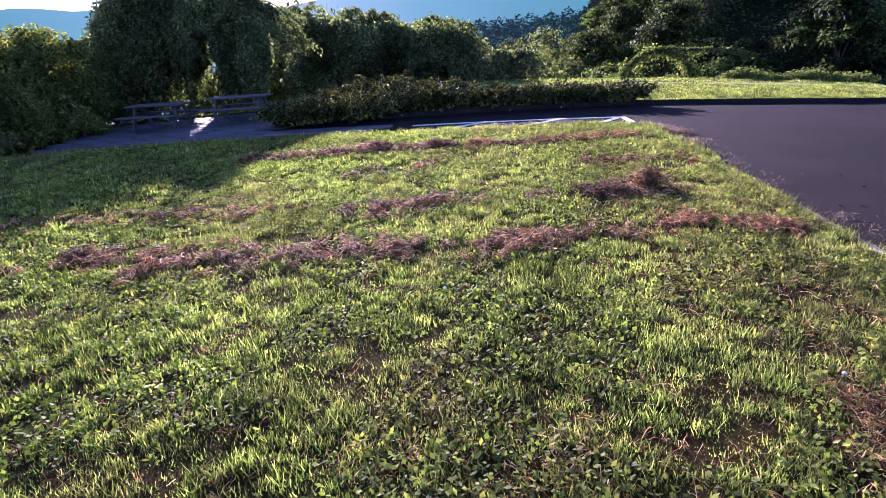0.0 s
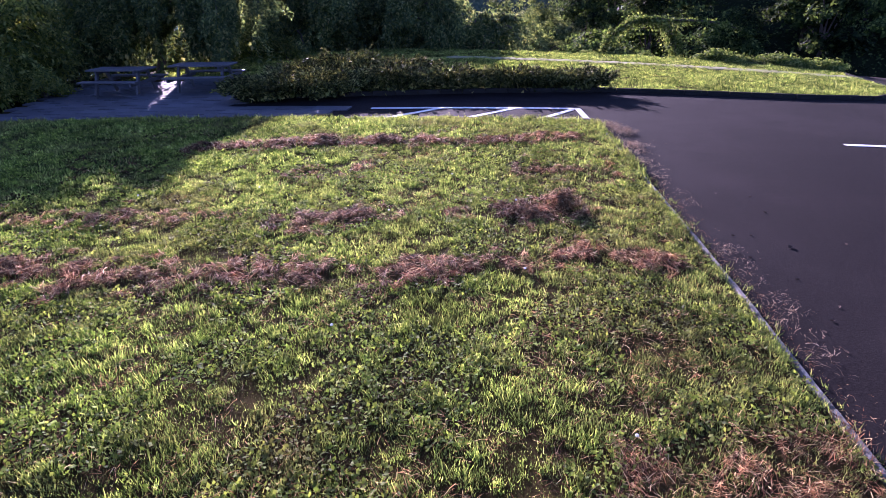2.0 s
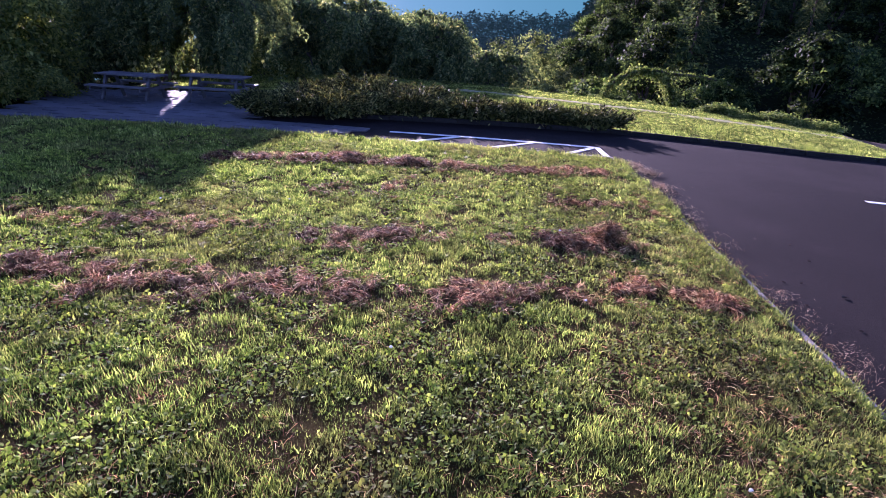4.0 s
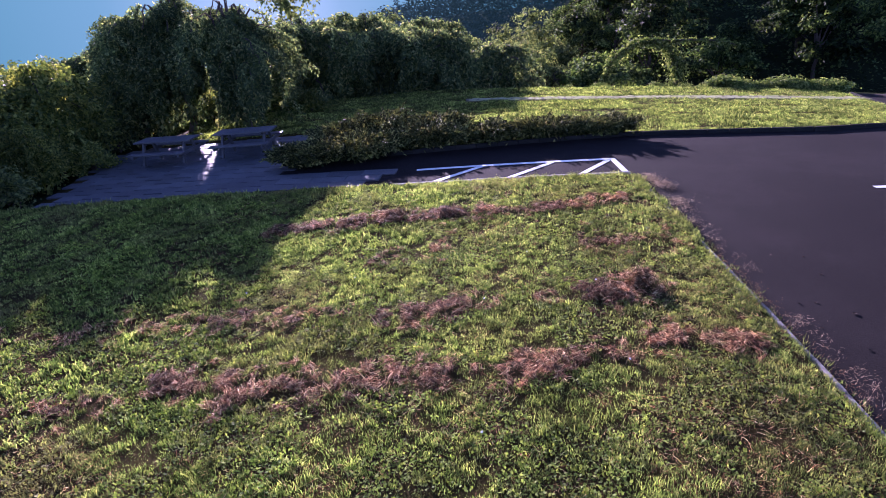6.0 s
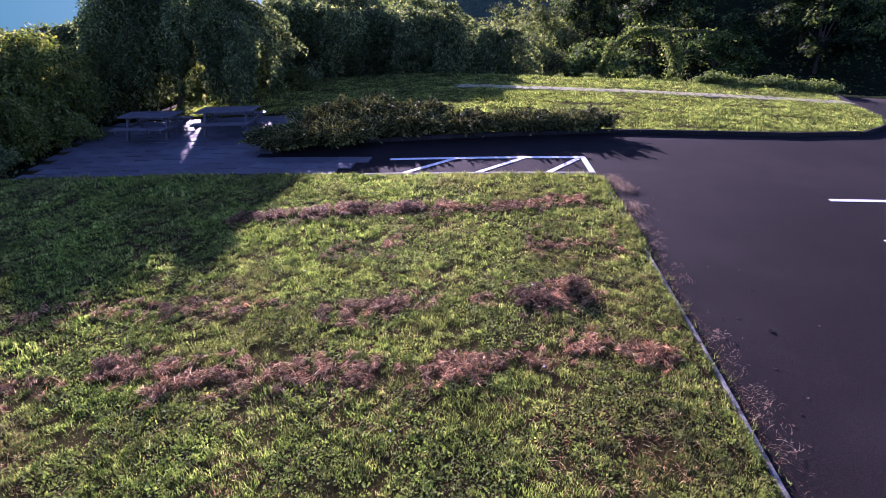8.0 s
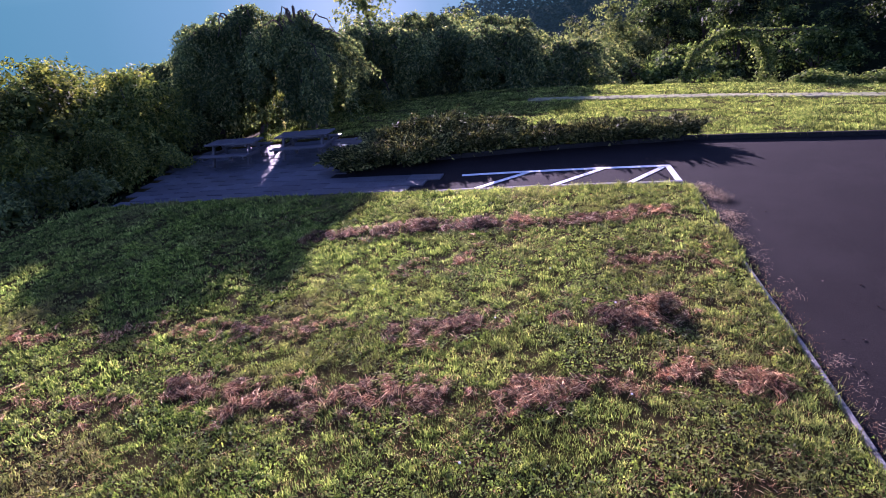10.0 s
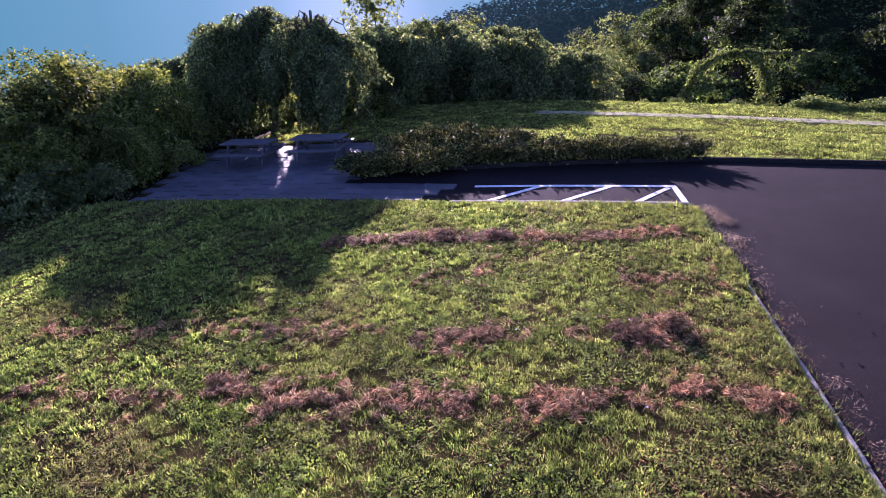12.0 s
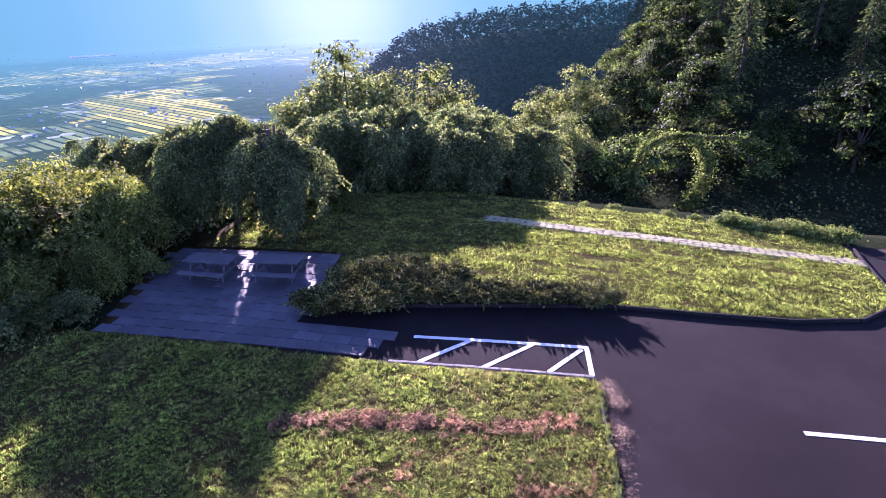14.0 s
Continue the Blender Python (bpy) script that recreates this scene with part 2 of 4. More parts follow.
def mountain_colour(t, pos):
    return ramp(t, noise_tex(t, 0.004, 6, 0.7, pos), [(0.3, (0.03, 0.05, 0.03)), (0.7, (0.07, 0.10, 0.05))])


M_VALLEY = hazed_material("hazed_valley_land", valley_colour, 800, 3500, 0.04, 0.93, 1.0)
M_MOUNTAIN = hazed_material("hazed_mountain_land", mountain_colour, 2000, 5200, 0.8, 0.98, 1.0)


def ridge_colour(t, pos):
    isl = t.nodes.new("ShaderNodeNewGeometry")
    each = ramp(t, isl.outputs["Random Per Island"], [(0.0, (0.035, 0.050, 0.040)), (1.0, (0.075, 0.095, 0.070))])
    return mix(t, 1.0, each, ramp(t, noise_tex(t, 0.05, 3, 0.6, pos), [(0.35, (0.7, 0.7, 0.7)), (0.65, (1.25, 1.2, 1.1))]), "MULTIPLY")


# the near ridge gets a weaker share of the painted haze
M_FARWOOD = hazed_material("hazed_far_wood_leaf", ridge_colour, 80, 330, 0.02, 0.24, 0.5)
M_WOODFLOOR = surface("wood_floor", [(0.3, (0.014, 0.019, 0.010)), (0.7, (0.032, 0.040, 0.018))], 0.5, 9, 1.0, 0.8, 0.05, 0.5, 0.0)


# ---- the lie of the land ----
def lot(x, y):
    """The gently crowned lot."""
    u, v = np.clip(x, -20, 16) / 10, (np.clip(y, -15, 28) - 12) / 10
    return 0.01 - 0.12 * u + 0.03 * v - 0.28 * u * u - 0.05 * u * v - 0.06 * v * v


def land(x, y):
    """Ground height: the lot, the drop behind it, the wooded hill to the right, a wooded ridge and the valley."""
    x, y = np.asarray(x, float), np.asarray(y, float)
    z = lot(x, y) - 0.16
    back = np.maximum(0, y - 26.5)
    left = np.maximum(0, -x - 19)
    rear = np.maximum(0, -30 - y)
    bank = 0.30 * np.minimum(back, 4) + 0.50 * np.clip(back - 4, 0, 5) + 0.06 * np.clip(back - 9, 0, 7)
    slope = z - bank - 0.40 * left - 0.03 * rear - 0.40 * np.maximum(0, y - 42)
    rise = np.clip((x + 4) / 22, 0, 1)
    hill = z - bank + (0.36 * np.clip(y - 42, 0, 60) - 0.2 * np.maximum(0, y - 102)) * rise ** 0.7 - 0.4 * np.maximum(0, y - 42) * (1 - rise) - 0.8 * np.maximum(0, -4 - x)
    slope = np.maximum(slope, hill)
    ridge = np.where(x < -8, 0.5 - 0.0030 * (x + 8) ** 2 - 0.45 * np.maximum(0, -58 - x), 0.5 + 0.05 * (x + 8)) - 0.32 * np.abs(y - 200)
    ridge = np.where(y > 60, ridge, -999)
    valley = -200 + 6 * np.sin(x / 400) * np.cos(y / 500)
    return np.maximum(np.maximum(slope, ridge), valley)


# ---- mesh helpers ----
def polys(name, v, k):
    """A mesh of separate polygons of k corners each, from an array of corners."""
    v = np.ascontiguousarray(np.asarray(v, np.float32).reshape(-1, 3))
    n = len(v) // k
    me = bpy.data.meshes.new(name)
    me.vertices.add(len(v))
    me.vertices.foreach_set("co", v.ravel())
    me.loops.add(len(v))
    me.loops.foreach_set("vertex_index", np.arange(len(v), dtype=np.int32))
    me.polygons.add(n)
    me.polygons.foreach_set("loop_start", np.arange(0, len(v), k, dtype=np.int32))
    me.update(calc_edges=True)
    return me


def grid_mesh(name, xyz, smooth=True):
    """A mesh over an array of points (rows, columns, 3)."""
    r, c = xyz.shape[:2]
    i = np.arange(r * c).reshape(r, c)
    f = np.stack([i[:-1, :-1], i[:-1, 1:], i[1:, 1:], i[1:, :-1]], -1).reshape(-1, 4)
    me = bpy.data.meshes.new(name)
    me.from_pydata(xyz.reshape(-1, 3).tolist(), [], f.tolist())
    if smooth:
        me.polygons.foreach_set("use_smooth", np.ones(len(me.polygons), bool))
    me.update()
    return me


def put(name, me, material, parent=None, label=""):
    if material:
        me.materials.append(material)
    ob = new(name, me)
    if parent:
        ob.parent = parent
    if label:
        ob["label"] = label
    return ob


def part(name, bm, material, parent, label=""):
    """Links a bmesh as one mesh object under a thing."""
    me = bpy.data.meshes.new(name)
    bm.to_mesh(me)
    bm.free()
    return put(name, me, material, parent, label)


def box(bm, size, m=Matrix(), bevel=0.0):
    """A box with its base's middle at the origin of m."""
    r = bmesh.ops.create_cube(bm, size=1.0, matrix=m @ Matrix.Translation((0, 0, size[2] / 2)) @ Matrix.Diagonal((*size, 1)))
    if bevel:
        es = list({e for v in r["verts"] for e in v.link_edges})
        bmesh.ops.bevel(bm, geom=es, offset=bevel, segments=1, affect="EDGES")
    return bm


def unit(a):
    return a / np.maximum(np.linalg.norm(a, axis=-1, keepdims=True), 1e-9)


def rand_unit(n):
    return unit(rng.normal(size=(n, 3)))


def leaves(base, way, normal, length, width):
    """Rhombic leaves as quads: base, side, tip, side."""
    s = unit(np.cross(way, normal)) * (np.asarray(width) / 2)[:, None]
    mid = base + way * (np.asarray(length) * 0.45)[:, None]
    return np.stack([base, mid + s, base + way * np.asarray(length)[:, None], mid - s], 1)


def tube(path, radii, sides=7):
    """A tapered tube along points, as quads."""
    path, out = np.asarray(path, float), []
    ring0 = None
    for i, (p, r) in enumerate(zip(path, radii)):
        d = unit(path[min(i + 1, len(path) - 1)] - path[max(i - 1, 0)])
        a = unit(np.cross(d, (0.31, 0.95, 0.05)))
        b = np.cross(d, a)
        th = np.linspace(0, 2 * np.pi, sides, endpoint=False)
        ring = p + r * (np.cos(th)[:, None] * a + np.sin(th)[:, None] * b)
        if ring0 is not None:
            nx = np.roll(np.arange(sides), -1)
            out.append(np.stack([ring0, ring0[nx], ring[nx], ring], 1))
        ring0 = ring
    return np.concatenate(out)


def welded(name, quads):
    me = polys(name, quads, 4)
    bm = bmesh.new()
    bm.from_mesh(me)
    bmesh.ops.remove_doubles(bm, verts=bm.verts, dist=1e-4)
    for f in bm.faces:
        f.smooth = True
    bm.to_mesh(me)
    bm.free()
    return me


def patch_noise(x, y, scale, seed=0.0):
    """Smooth noise over the plan, about -1 to 1, quick on arrays."""
    s = 0
    for k, (a, b) in enumerate(((1.0, 0.3), (0.61, -1.7), (-1.3, 0.9), (2.1, 1.1), (-0.7, 2.7))):
        s = s + np.sin((a * x + b * y) * scale + seed * (k + 1.3) + 1.7 * np.sin((b * x - a * y) * scale * 0.53 + seed + k))
    return s / 3.2


# ---- ground: one sheet from the lot to the far side of the valley ----
def stretched(reach, n, core):
    t = np.linspace(-1, 1, n)
    return core * np.sinh(t * np.arcsinh(reach / core))


gx, gy = stretched(4900, 241, 25.0), stretched(4900, 241, 25.0) + 12
XX, YY = np.meshgrid(gx, gy)
me = grid_mesh("ground", np.stack([XX, YY, land(XX, YY)], -1))
ground = put("ground", me, None)
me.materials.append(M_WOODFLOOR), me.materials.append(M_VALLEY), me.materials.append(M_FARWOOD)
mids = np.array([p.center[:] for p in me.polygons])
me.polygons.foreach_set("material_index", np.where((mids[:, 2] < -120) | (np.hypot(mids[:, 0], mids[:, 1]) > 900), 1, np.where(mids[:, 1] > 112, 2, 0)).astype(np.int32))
tagged(ground, "dark earth and undergrowth falling away to a hazy farmed valley", "ground", kind="structure")

# mountains that close the valley
th = np.linspace(0, 2 * np.pi, 181)
rows = []
for r, h in ((4100, 0.0), (4350, 0.45), (4600, 0.8), (4850, 1.0), (4900, 0.6)):
    top = 535 + 25 * np.sin(3 * th + 3.6) + 22 * np.sin(7 * th + 2) + 30 * np.sin(17 * th) + 12 * np.sin(41 * th + 1)
    rows.append(np.stack([r * np.sin(th), r * np.cos(th), -205 + h * (top + 20 * np.sin(29 * th + r))], -1))
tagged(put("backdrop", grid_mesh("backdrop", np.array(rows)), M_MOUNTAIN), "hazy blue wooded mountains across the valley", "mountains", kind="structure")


def rect_sheet(name, fx, material, rows_n, cols_n, lift, skirt=0.14):
    """A sheet on the lot over the unit square by fx(u, v), with its rim turned down."""
    u, v = np.meshgrid(np.linspace(0, 1, cols_n), np.linspace(0, 1, rows_n))
    x, y = fx(u, v)
    z = lot(x, y) + lift
    g = np.pad(np.stack([x, y, z], -1), ((1, 1), (1, 1), (0, 0)), mode="edge")
    g[0, :, 2] -= skirt
    g[-1, :, 2] -= skirt
    g[1:-1, 0, 2] -= skirt
    g[1:-1, -1, 2] -= skirt
    return put(name, grid_mesh(name, g), material)


def bilinear(a, b, c, d):
    """a, b: the near side from left to right; d, c: the far side."""
    a, b, c, d = (np.array(p, float) for p in (a, b, c, d))

    def fx(u, v):
        p = (a * (1 - u)[..., None] + b * u[..., None]) * (1 - v)[..., None] + (d * (1 - u)[..., None] + c * u[..., None]) * v[..., None]
        return p[..., 0], p[..., 1]
    return fx


road = rect_sheet("road", bilinear((-6.4, -24), (34, -24), (34, 27.0), (-6.4, 22.0)), M_ASPHALT, 50, 42, 0.0)
tagged(road, "dark grey asphalt of a parking lot", "road", kind="structure")

# kerb lines in plan
KERB_SIDE = [(4.7, -9.0), (3.86, 3.4), (3.76, 4.8), (3.66, 6.1), (3.45, 8.4), (3.08, 12.2)]
KERB_BACK = [(3.0, 12.34), (-2.35, 11.9)]
KERB_ISLAND = [(-6.0, 14.35), (-2.0, 15.0), (3.75, 16.2), (6.4, 16.4), (9.0, 16.75), (11.2, 17.5), (12.1, 18.35), (12.7, 19.2), (13.05, 20.4), (13.25, 22.6), (13.4, 23.8)]


def side_x(y):
    return np.interp(y, [p[1] for p in KERB_SIDE], [p[0] for p in KERB_SIDE])


def back_y(x):
    return np.interp(x, [-24, -12, -2.35, 3.0], [12.3, 12.05, 11.86, 12.3])


def lawn_fx(u, v):
    y0 = -9 + v * 21.3
    x = -24 + u * (side_x(y0) - 0.06 + 24)
    y = -9 + v * (back_y(x) - 0.06 + 9)
    return x, y


def swell(x, y):
    """How far the lawn bulges above its kerbs."""
    a, b = (np.clip(d / 1.3, 0, 1) for d in (side_x(y) - x, back_y(x) - y))
    return 0.09 * a * (2 - a) * b * (2 - b)


lawn = rect_sheet("lawn", lawn_fx, M_THATCH, 64, 80, 0.06)
co = np.array([v.co[:] for v in lawn.data.vertices])
co[:, 2] += swell(co[:, 0], co[:, 1])
lawn.data.vertices.foreach_set("co", co.ravel())
lawn.data.update()
tagged(lawn, "mown lawn soil with thatch between the grass", "lawn", kind="structure")


def isl_front(x):
    return np.interp(x, [-13, -6.2, -6.0, -2.0, 3.75, 6.4, 9.0, 11.2, 12.1, 12.7, 13.05], [18.6, 18.4, 14.45, 15.1, 16.3, 16.5, 16.85, 17.6, 18.45, 19.3, 20.5])


def isl_back(x):
    return np.interp(x, [-13, -10, -3.2, 3.5, 11.5, 13.1], [24.6, 25.2, 26.3, 25.2, 24.7, 24.6])


def island_fx(u, v):
    x = -13 + u * 26.05
    return x, isl_front(x) + v * (isl_back(x) - isl_front(x))


island = rect_sheet("lawn_island", island_fx, M_THATCH, 24, 60, 0.08, 0.3)
tagged(island, "mown grass bank soil beyond the parking lot", "lawn", kind="structure")


# ---- grass ----
def in_hay(x, y):
    """How deep in a windrow a place lies, 0 to 1."""
    d = np.zeros_like(x)
    for pts, w, amount, lo in ROWS_OF_HAY:
        px, py = zip(*pts)
        yy = np.interp(x, px, py)
        inside = (x > px[0]) & (x < px[-1])
        d = np.maximum(d, np.where(inside, np.exp(-((y - yy) / w) ** 2) * amount, 0))
    return d


# windrows in plan: points, half width, amount, height
ROWS_OF_HAY = [
    ([(-6.6, 3.92), (-5.0, 4.07), (-4.2, 4.22), (-3.4, 4.47)], 0.15, 0.55, 0.045),
    ([(-3.5, 4.47), (-2.4, 4.47), (-1.2, 4.67), (-0.2, 4.70), (0.6, 4.97), (1.3, 5.17), (2.2, 5.47), (3.2, 5.52)], 0.2, 1.15, 0.06),
    ([(-7.6, 5.38), (-5.9, 5.53), (-4.6, 5.83), (-3.1, 5.98)], 0.18, 0.55, 0.05),
    ([(-3.1, 5.93), (-2.2, 5.98), (-1.3, 6.08)], 0.14, 0.25, 0.03),
    ([(-1.4, 6.05), (-0.6, 6.05), (0.1, 6.38)], 0.2, 0.95, 0.06),
    ([(0.65, 6.54), (1.3, 6.52), (1.9, 6.72), (2.5, 6.77)], 0.24, 1.05, 0.08),
    ([(-4.2, 9.05), (-2.8, 9.30), (-1.8, 9.45), (-0.8, 9.62), (0.6, 9.80), (1.45, 10.05), (2.5, 10.40)], 0.2, 1.3, 0.09),
    ([(2.3, 2.35), (2.7, 2.6), (3.3, 2.8), (3.75, 3.0)], 0.36, 0.75, 0.06),
    ([(-1.75, 7.75), (-1.2, 7.90), (-0.7, 8.05)], 0.28, 0.45, 0.04),
    ([(1.5, 8.25), (2.2, 8.35), (3.1, 8.30)], 0.25, 0.5, 0.05),
]


def blades(n, x, y, z, height, width, lean=0.62):
    th = rng.uniform(0, 2 * np.pi, n)
    across = np.stack([np.cos(th), np.sin(th), 0 * th], -1)
    ph = rng.uniform(0, 2 * np.pi, n)
    ln = rng.uniform(0.15, lean, n)
    base = np.stack([x, y, z], -1)
    tip = base + np.stack([np.cos(ph) * ln, np.sin(ph) * ln, np.ones(n)], -1) * height[:, None]
    w = across * (width / 2)[:, None]
    return np.stack([base - w, base + w, tip], 1)


def grass_on(name, x, y, lift, height, width, label, material=M_GRASS):
    n = len(x)
    v = blades(n, x, y, lot(x, y) + swell(x, y) + lift - 0.01, height, width)
    return tagged(put(name, polys(name, v, 3), material), label, "grass", kind="stuff")


def scatter(n, x0, x1, y0, y1):
    return rng.uniform(x0, x1, n), rng.uniform(y0, y1, n)


def mown(tufts, x0, x1, y0, y1, width, tall=1.0, each=6, spread=0.022):
    """Blades in tufts, thick and thin by patches, sparse in the hay and longer at the edges."""
    x, y = scatter(tufts, x0, x1, y0, y1)
    clump = patch_noise(x, y, 7.0, 1.0) + 0.8 * patch_noise(x, y, 17.0, 4.0) + 0.5 * patch_noise(x, y, 2.1, 7.0)
    keep = (x < side_x(y) + np.where(y > 8.2, 0.05, -0.05)) & (y < back_y(x) - 0.14) & (rng.uniform(size=tufts) < np.clip(0.74 + 0.40 * clump, 0.30, 1) * (1 - 0.7 * in_hay(x, y)))
    x, y, clump = x[keep], y[keep], clump[keep]
    edge = np.exp(-np.maximum(0, side_x(y) - x) / 0.10) + 1.3 * np.exp(-np.maximum(0, back_y(x) - y) / 0.6)
    h = tall * rng.uniform(0.026, 0.070, len(x)) * (1 + 0.55 * clump.clip(-0.95, 1.2)) * (1 + 0.7 * edge.clip(0, 1.3))
    x, y, h = (np.repeat(q, each) for q in (x, y, h))
    return x + rng.normal(0, spread, len(x)), y + rng.normal(0, spread, len(x)), h * rng.uniform(0.5, 1.1, len(x)), rng.uniform(0.6, 1.3, len(x)) * width


x, y, h, w = mown(98000, -4.4, 4.2, 1.6, 8.0, 0.0088, 0.9)
grass_on("grass_lawn", x, y, 0.06, h, w, "short sunlit mown grass with clumps on the lawn")
x, y, h, w = mown(34000, -4.6, 4.0, 8.0, 12.4, 0.016)
grass_on("grass_lawn", x, y, 0.06, h, w, "longer sunlit grass along the lawn's far edge")
x, y, h, w = mown(52000, -13.0, -4.4, 1.6, 12.3, 0.024)
grass_on("grass_lawn", x, y, 0.06, h, w, "mown grass in the shade of the weeping trees")
x, y, h, w = mown(9000, -22.0, -8.0, -9.0, 1.6, 0.05)
grass_on("grass_lawn", x, y, 0.06, h, w, "mown grass at the lawn's near outer side")
x, y, h, w = mown(46000, -8.0, 5.6, -9.0, 1.6, 0.050, 1.1, 6, 0.05)
grass_on("grass_lawn", x, y, 0.06, h, w, "mown grass on the near part of the lawn")
x, y, h, w = mown(9000, -22.0, -13.0, 1.6, 12.3, 0.035)
grass_on("grass_lawn", x, y, 0.06, h, w, "shaded grass at the lawn's outer side")
x, y = scatter(85000, -12.5, 13, 14.3, 27)
k = (y > isl_front(x) - 0.02) & (y < isl_back(x) + 0.1) & (rng.uniform(size=len(x)) < 0.8 + 0.3 * patch_noise(x, y, 4, 2))
k &= ~((np.abs(y - np.interp(x, [-1.4, 3.5, 8, 13.1], [22.9, 22.35, 22.1, 22.3])) < 0.24) & (x > -1.5))
x, y = np.repeat(x[k], 8) + rng.normal(0, 0.06, k.sum() * 8), np.repeat(y[k], 8) + rng.normal(0, 0.06, k.sum() * 8)
grass_on("grass_island", x, y, 0.08, rng.uniform(0.03, 0.085, len(x)) * (1 + 0.35 * patch_noise(x, y, 2.0, 5) + 0.45 * patch_noise(0.12 * x, y, 3.4, 8)).clip(0.25, 2), rng.uniform(0.010, 0.020, len(x)), "sunlit rough-mown grass on the bank beyond the lot", M_BANK)

# broad-leaved weeds and clover in the lawn
x, y = scatter(210000, -9.0, 4.0, 1.2, 12.0)
k = (x < side_x(y) - 0.05) & (y < back_y(x) - 0.05) & (patch_noise(x, y, 2.3, 9.0) + 0.5 * patch_noise(x, y, 11, 3.0) > -0.05) & (in_hay(x, y) < 0.4)
x, y = x[k], y[k]
way = unit(np.stack([rng.normal(size=len(x)), rng.normal(size=len(x)), rng.uniform(0.1, 0.9, len(x))], -1))
base = np.stack([x, y, lot(x, y) + swell(x, y) + 0.06 + rng.uniform(0.015, 0.05, len(x))], -1)
v = leaves(base, way, unit(rand_unit(len(x)) * 0.5 + (0, 0, 1)), rng.uniform(0.02, 0.045, len(x)), rng.uniform(0.014, 0.03, len(x)))
tagged(put("clover", polys("clover", v, 4), M_CLOVER), "low green clover and weeds growing among the grass", "weeds", kind="stuff")


# ---- hay ----
def windrow(pts, w, amount, high, density=50):
    """Cut grass in matted locks of strands that lie the same way, with gaps between."""
    px, py = np.array(pts).T
    n = int(density * (px[-1] - px[0]) * (w / 0.24) * amount)
    x = rng.uniform(px[0] - 0.1, px[-1] + 0.1, n)
    lump = np.clip(0.5 + 0.75 * patch_noise(x, 0 * x, 3.1, px[0] + 3) + 0.35 * patch_noise(x, 0 * x, 9.0, px[0]), 0.0, 1.5)
    k = rng.uniform(size=n) < lump + 0.26
    x, lump = x[k], lump[k]
    off = rng.normal(0, w * 0.85, len(x)) * (0.7 + 0.5 * lump)
    y = np.interp(x, px, py) + off + 0.10 * patch_noise(x, 0 * x, 2.6, px[0])
    return locks("hay_row", x, y, 0.75 * high * lump * np.exp(-(off / w) ** 2), "windrow of dry pinkish-brown cut grass lying on the lawn", "windrows of hay on the lawn", 38 if py[0] > 3 else 46, 0.3, 1.0 if py[0] > 3 else 0.6)


def locks(name, x, y, high, label, group, each=24, tilt=0.25, fine=1.0, material=M_HAY):
    m = len(x)
    turn, lift = rng.uniform(0, np.pi, m), rng.uniform(0.0, 1.0, m) * high
    x, y, turn, lift = (np.repeat(q, each) for q in (x, y, turn, lift))
    n = len(x)
    x, y = x + rng.normal(0, 0.032 / fine, n), y + rng.normal(0, 0.032 / fine, n)
    d = unit(np.stack([np.cos(turn + rng.normal(0, 0.55, n)), np.sin(turn + rng.normal(0, 0.55, n)), rng.normal(0, tilt, n)], -1))
    length, width = rng.uniform(0.05, 0.18, n) * fine, rng.uniform(0.003, 0.0065, n) * fine
    c = np.stack([x, y, lot(x, y) + swell(x, y) + 0.085 + lift + rng.uniform(-0.015, 0.03, n)], -1)
    s = unit(np.cross(d, unit(rand_unit(n) + (0, 0, 1.5)))) * (width / 2)[:, None]
    a, b = c - d * (length / 2)[:, None], c + d * (length / 2)[:, None]
    mid = c + np.stack([0 * x, 0 * x, length * 0.10], -1)
    v = np.concatenate([np.stack([a - s, a + s, mid + s, mid - s], 1), np.stack([mid - s, mid + s, b + s, b - s], 1)])
    return tagged(put(name, polys(name, v, 4), material), label, "hay", group, "stuff")


for pts, w, amount, high in ROWS_OF_HAY:
    windrow(pts, w, amount, high)


def hay_heap(cx, cy, r, high, n):
    a, d = rng.uniform(0, 2 * np.pi, n), np.abs(rng.normal(0, r * 0.6, n))
    x, y = cx + d * np.cos(a) * 1.2, cy + d * np.sin(a) * 0.8
    return locks("hay_heap", x, y, high * np.exp(-(d / r) ** 2), "small heap of reddish-brown cut grass on the lawn", "heaps of hay", 24, 0.3)


hay_heap(2.14, 6.88, 0.19, 0.20, 75)
hay_heap(1.75, 6.6, 0.28, 0.07, 60)
hay_heap(-1.9, 9.6, 0.36, 0.11, 90)
hay_heap(-0.9, 9.72, 0.26, 0.10, 50)
hay_heap(-3.6, 4.62, 0.16, 0.08, 26)


# dead blades and stems lying between the living grass, thickest towards the asphalt and where the ground is poor
x, y = scatter(15000, -6.0, 3.9, 1.0, 12.0)
poor = 0.24 + 0.13 * x.clip(-3, 3.5) / 3.5 + 0.30 * patch_noise(x, y, 1.3, 2.0) + 0.22 * patch_noise(x, y, 4.6, 5.0) + 0.12 * (y < 4.5)
k = (x < side_x(y) - 0.05) & (y < back_y(x) - 0.1) & (rng.uniform(size=len(x)) < poor)
locks("dry_thatch", x[k], y[k], 0 * x[k], "thin dead straw lying flat among the grass of the lawn", "dead straw", 9, 0.35, 0.6).location.z = -0.012


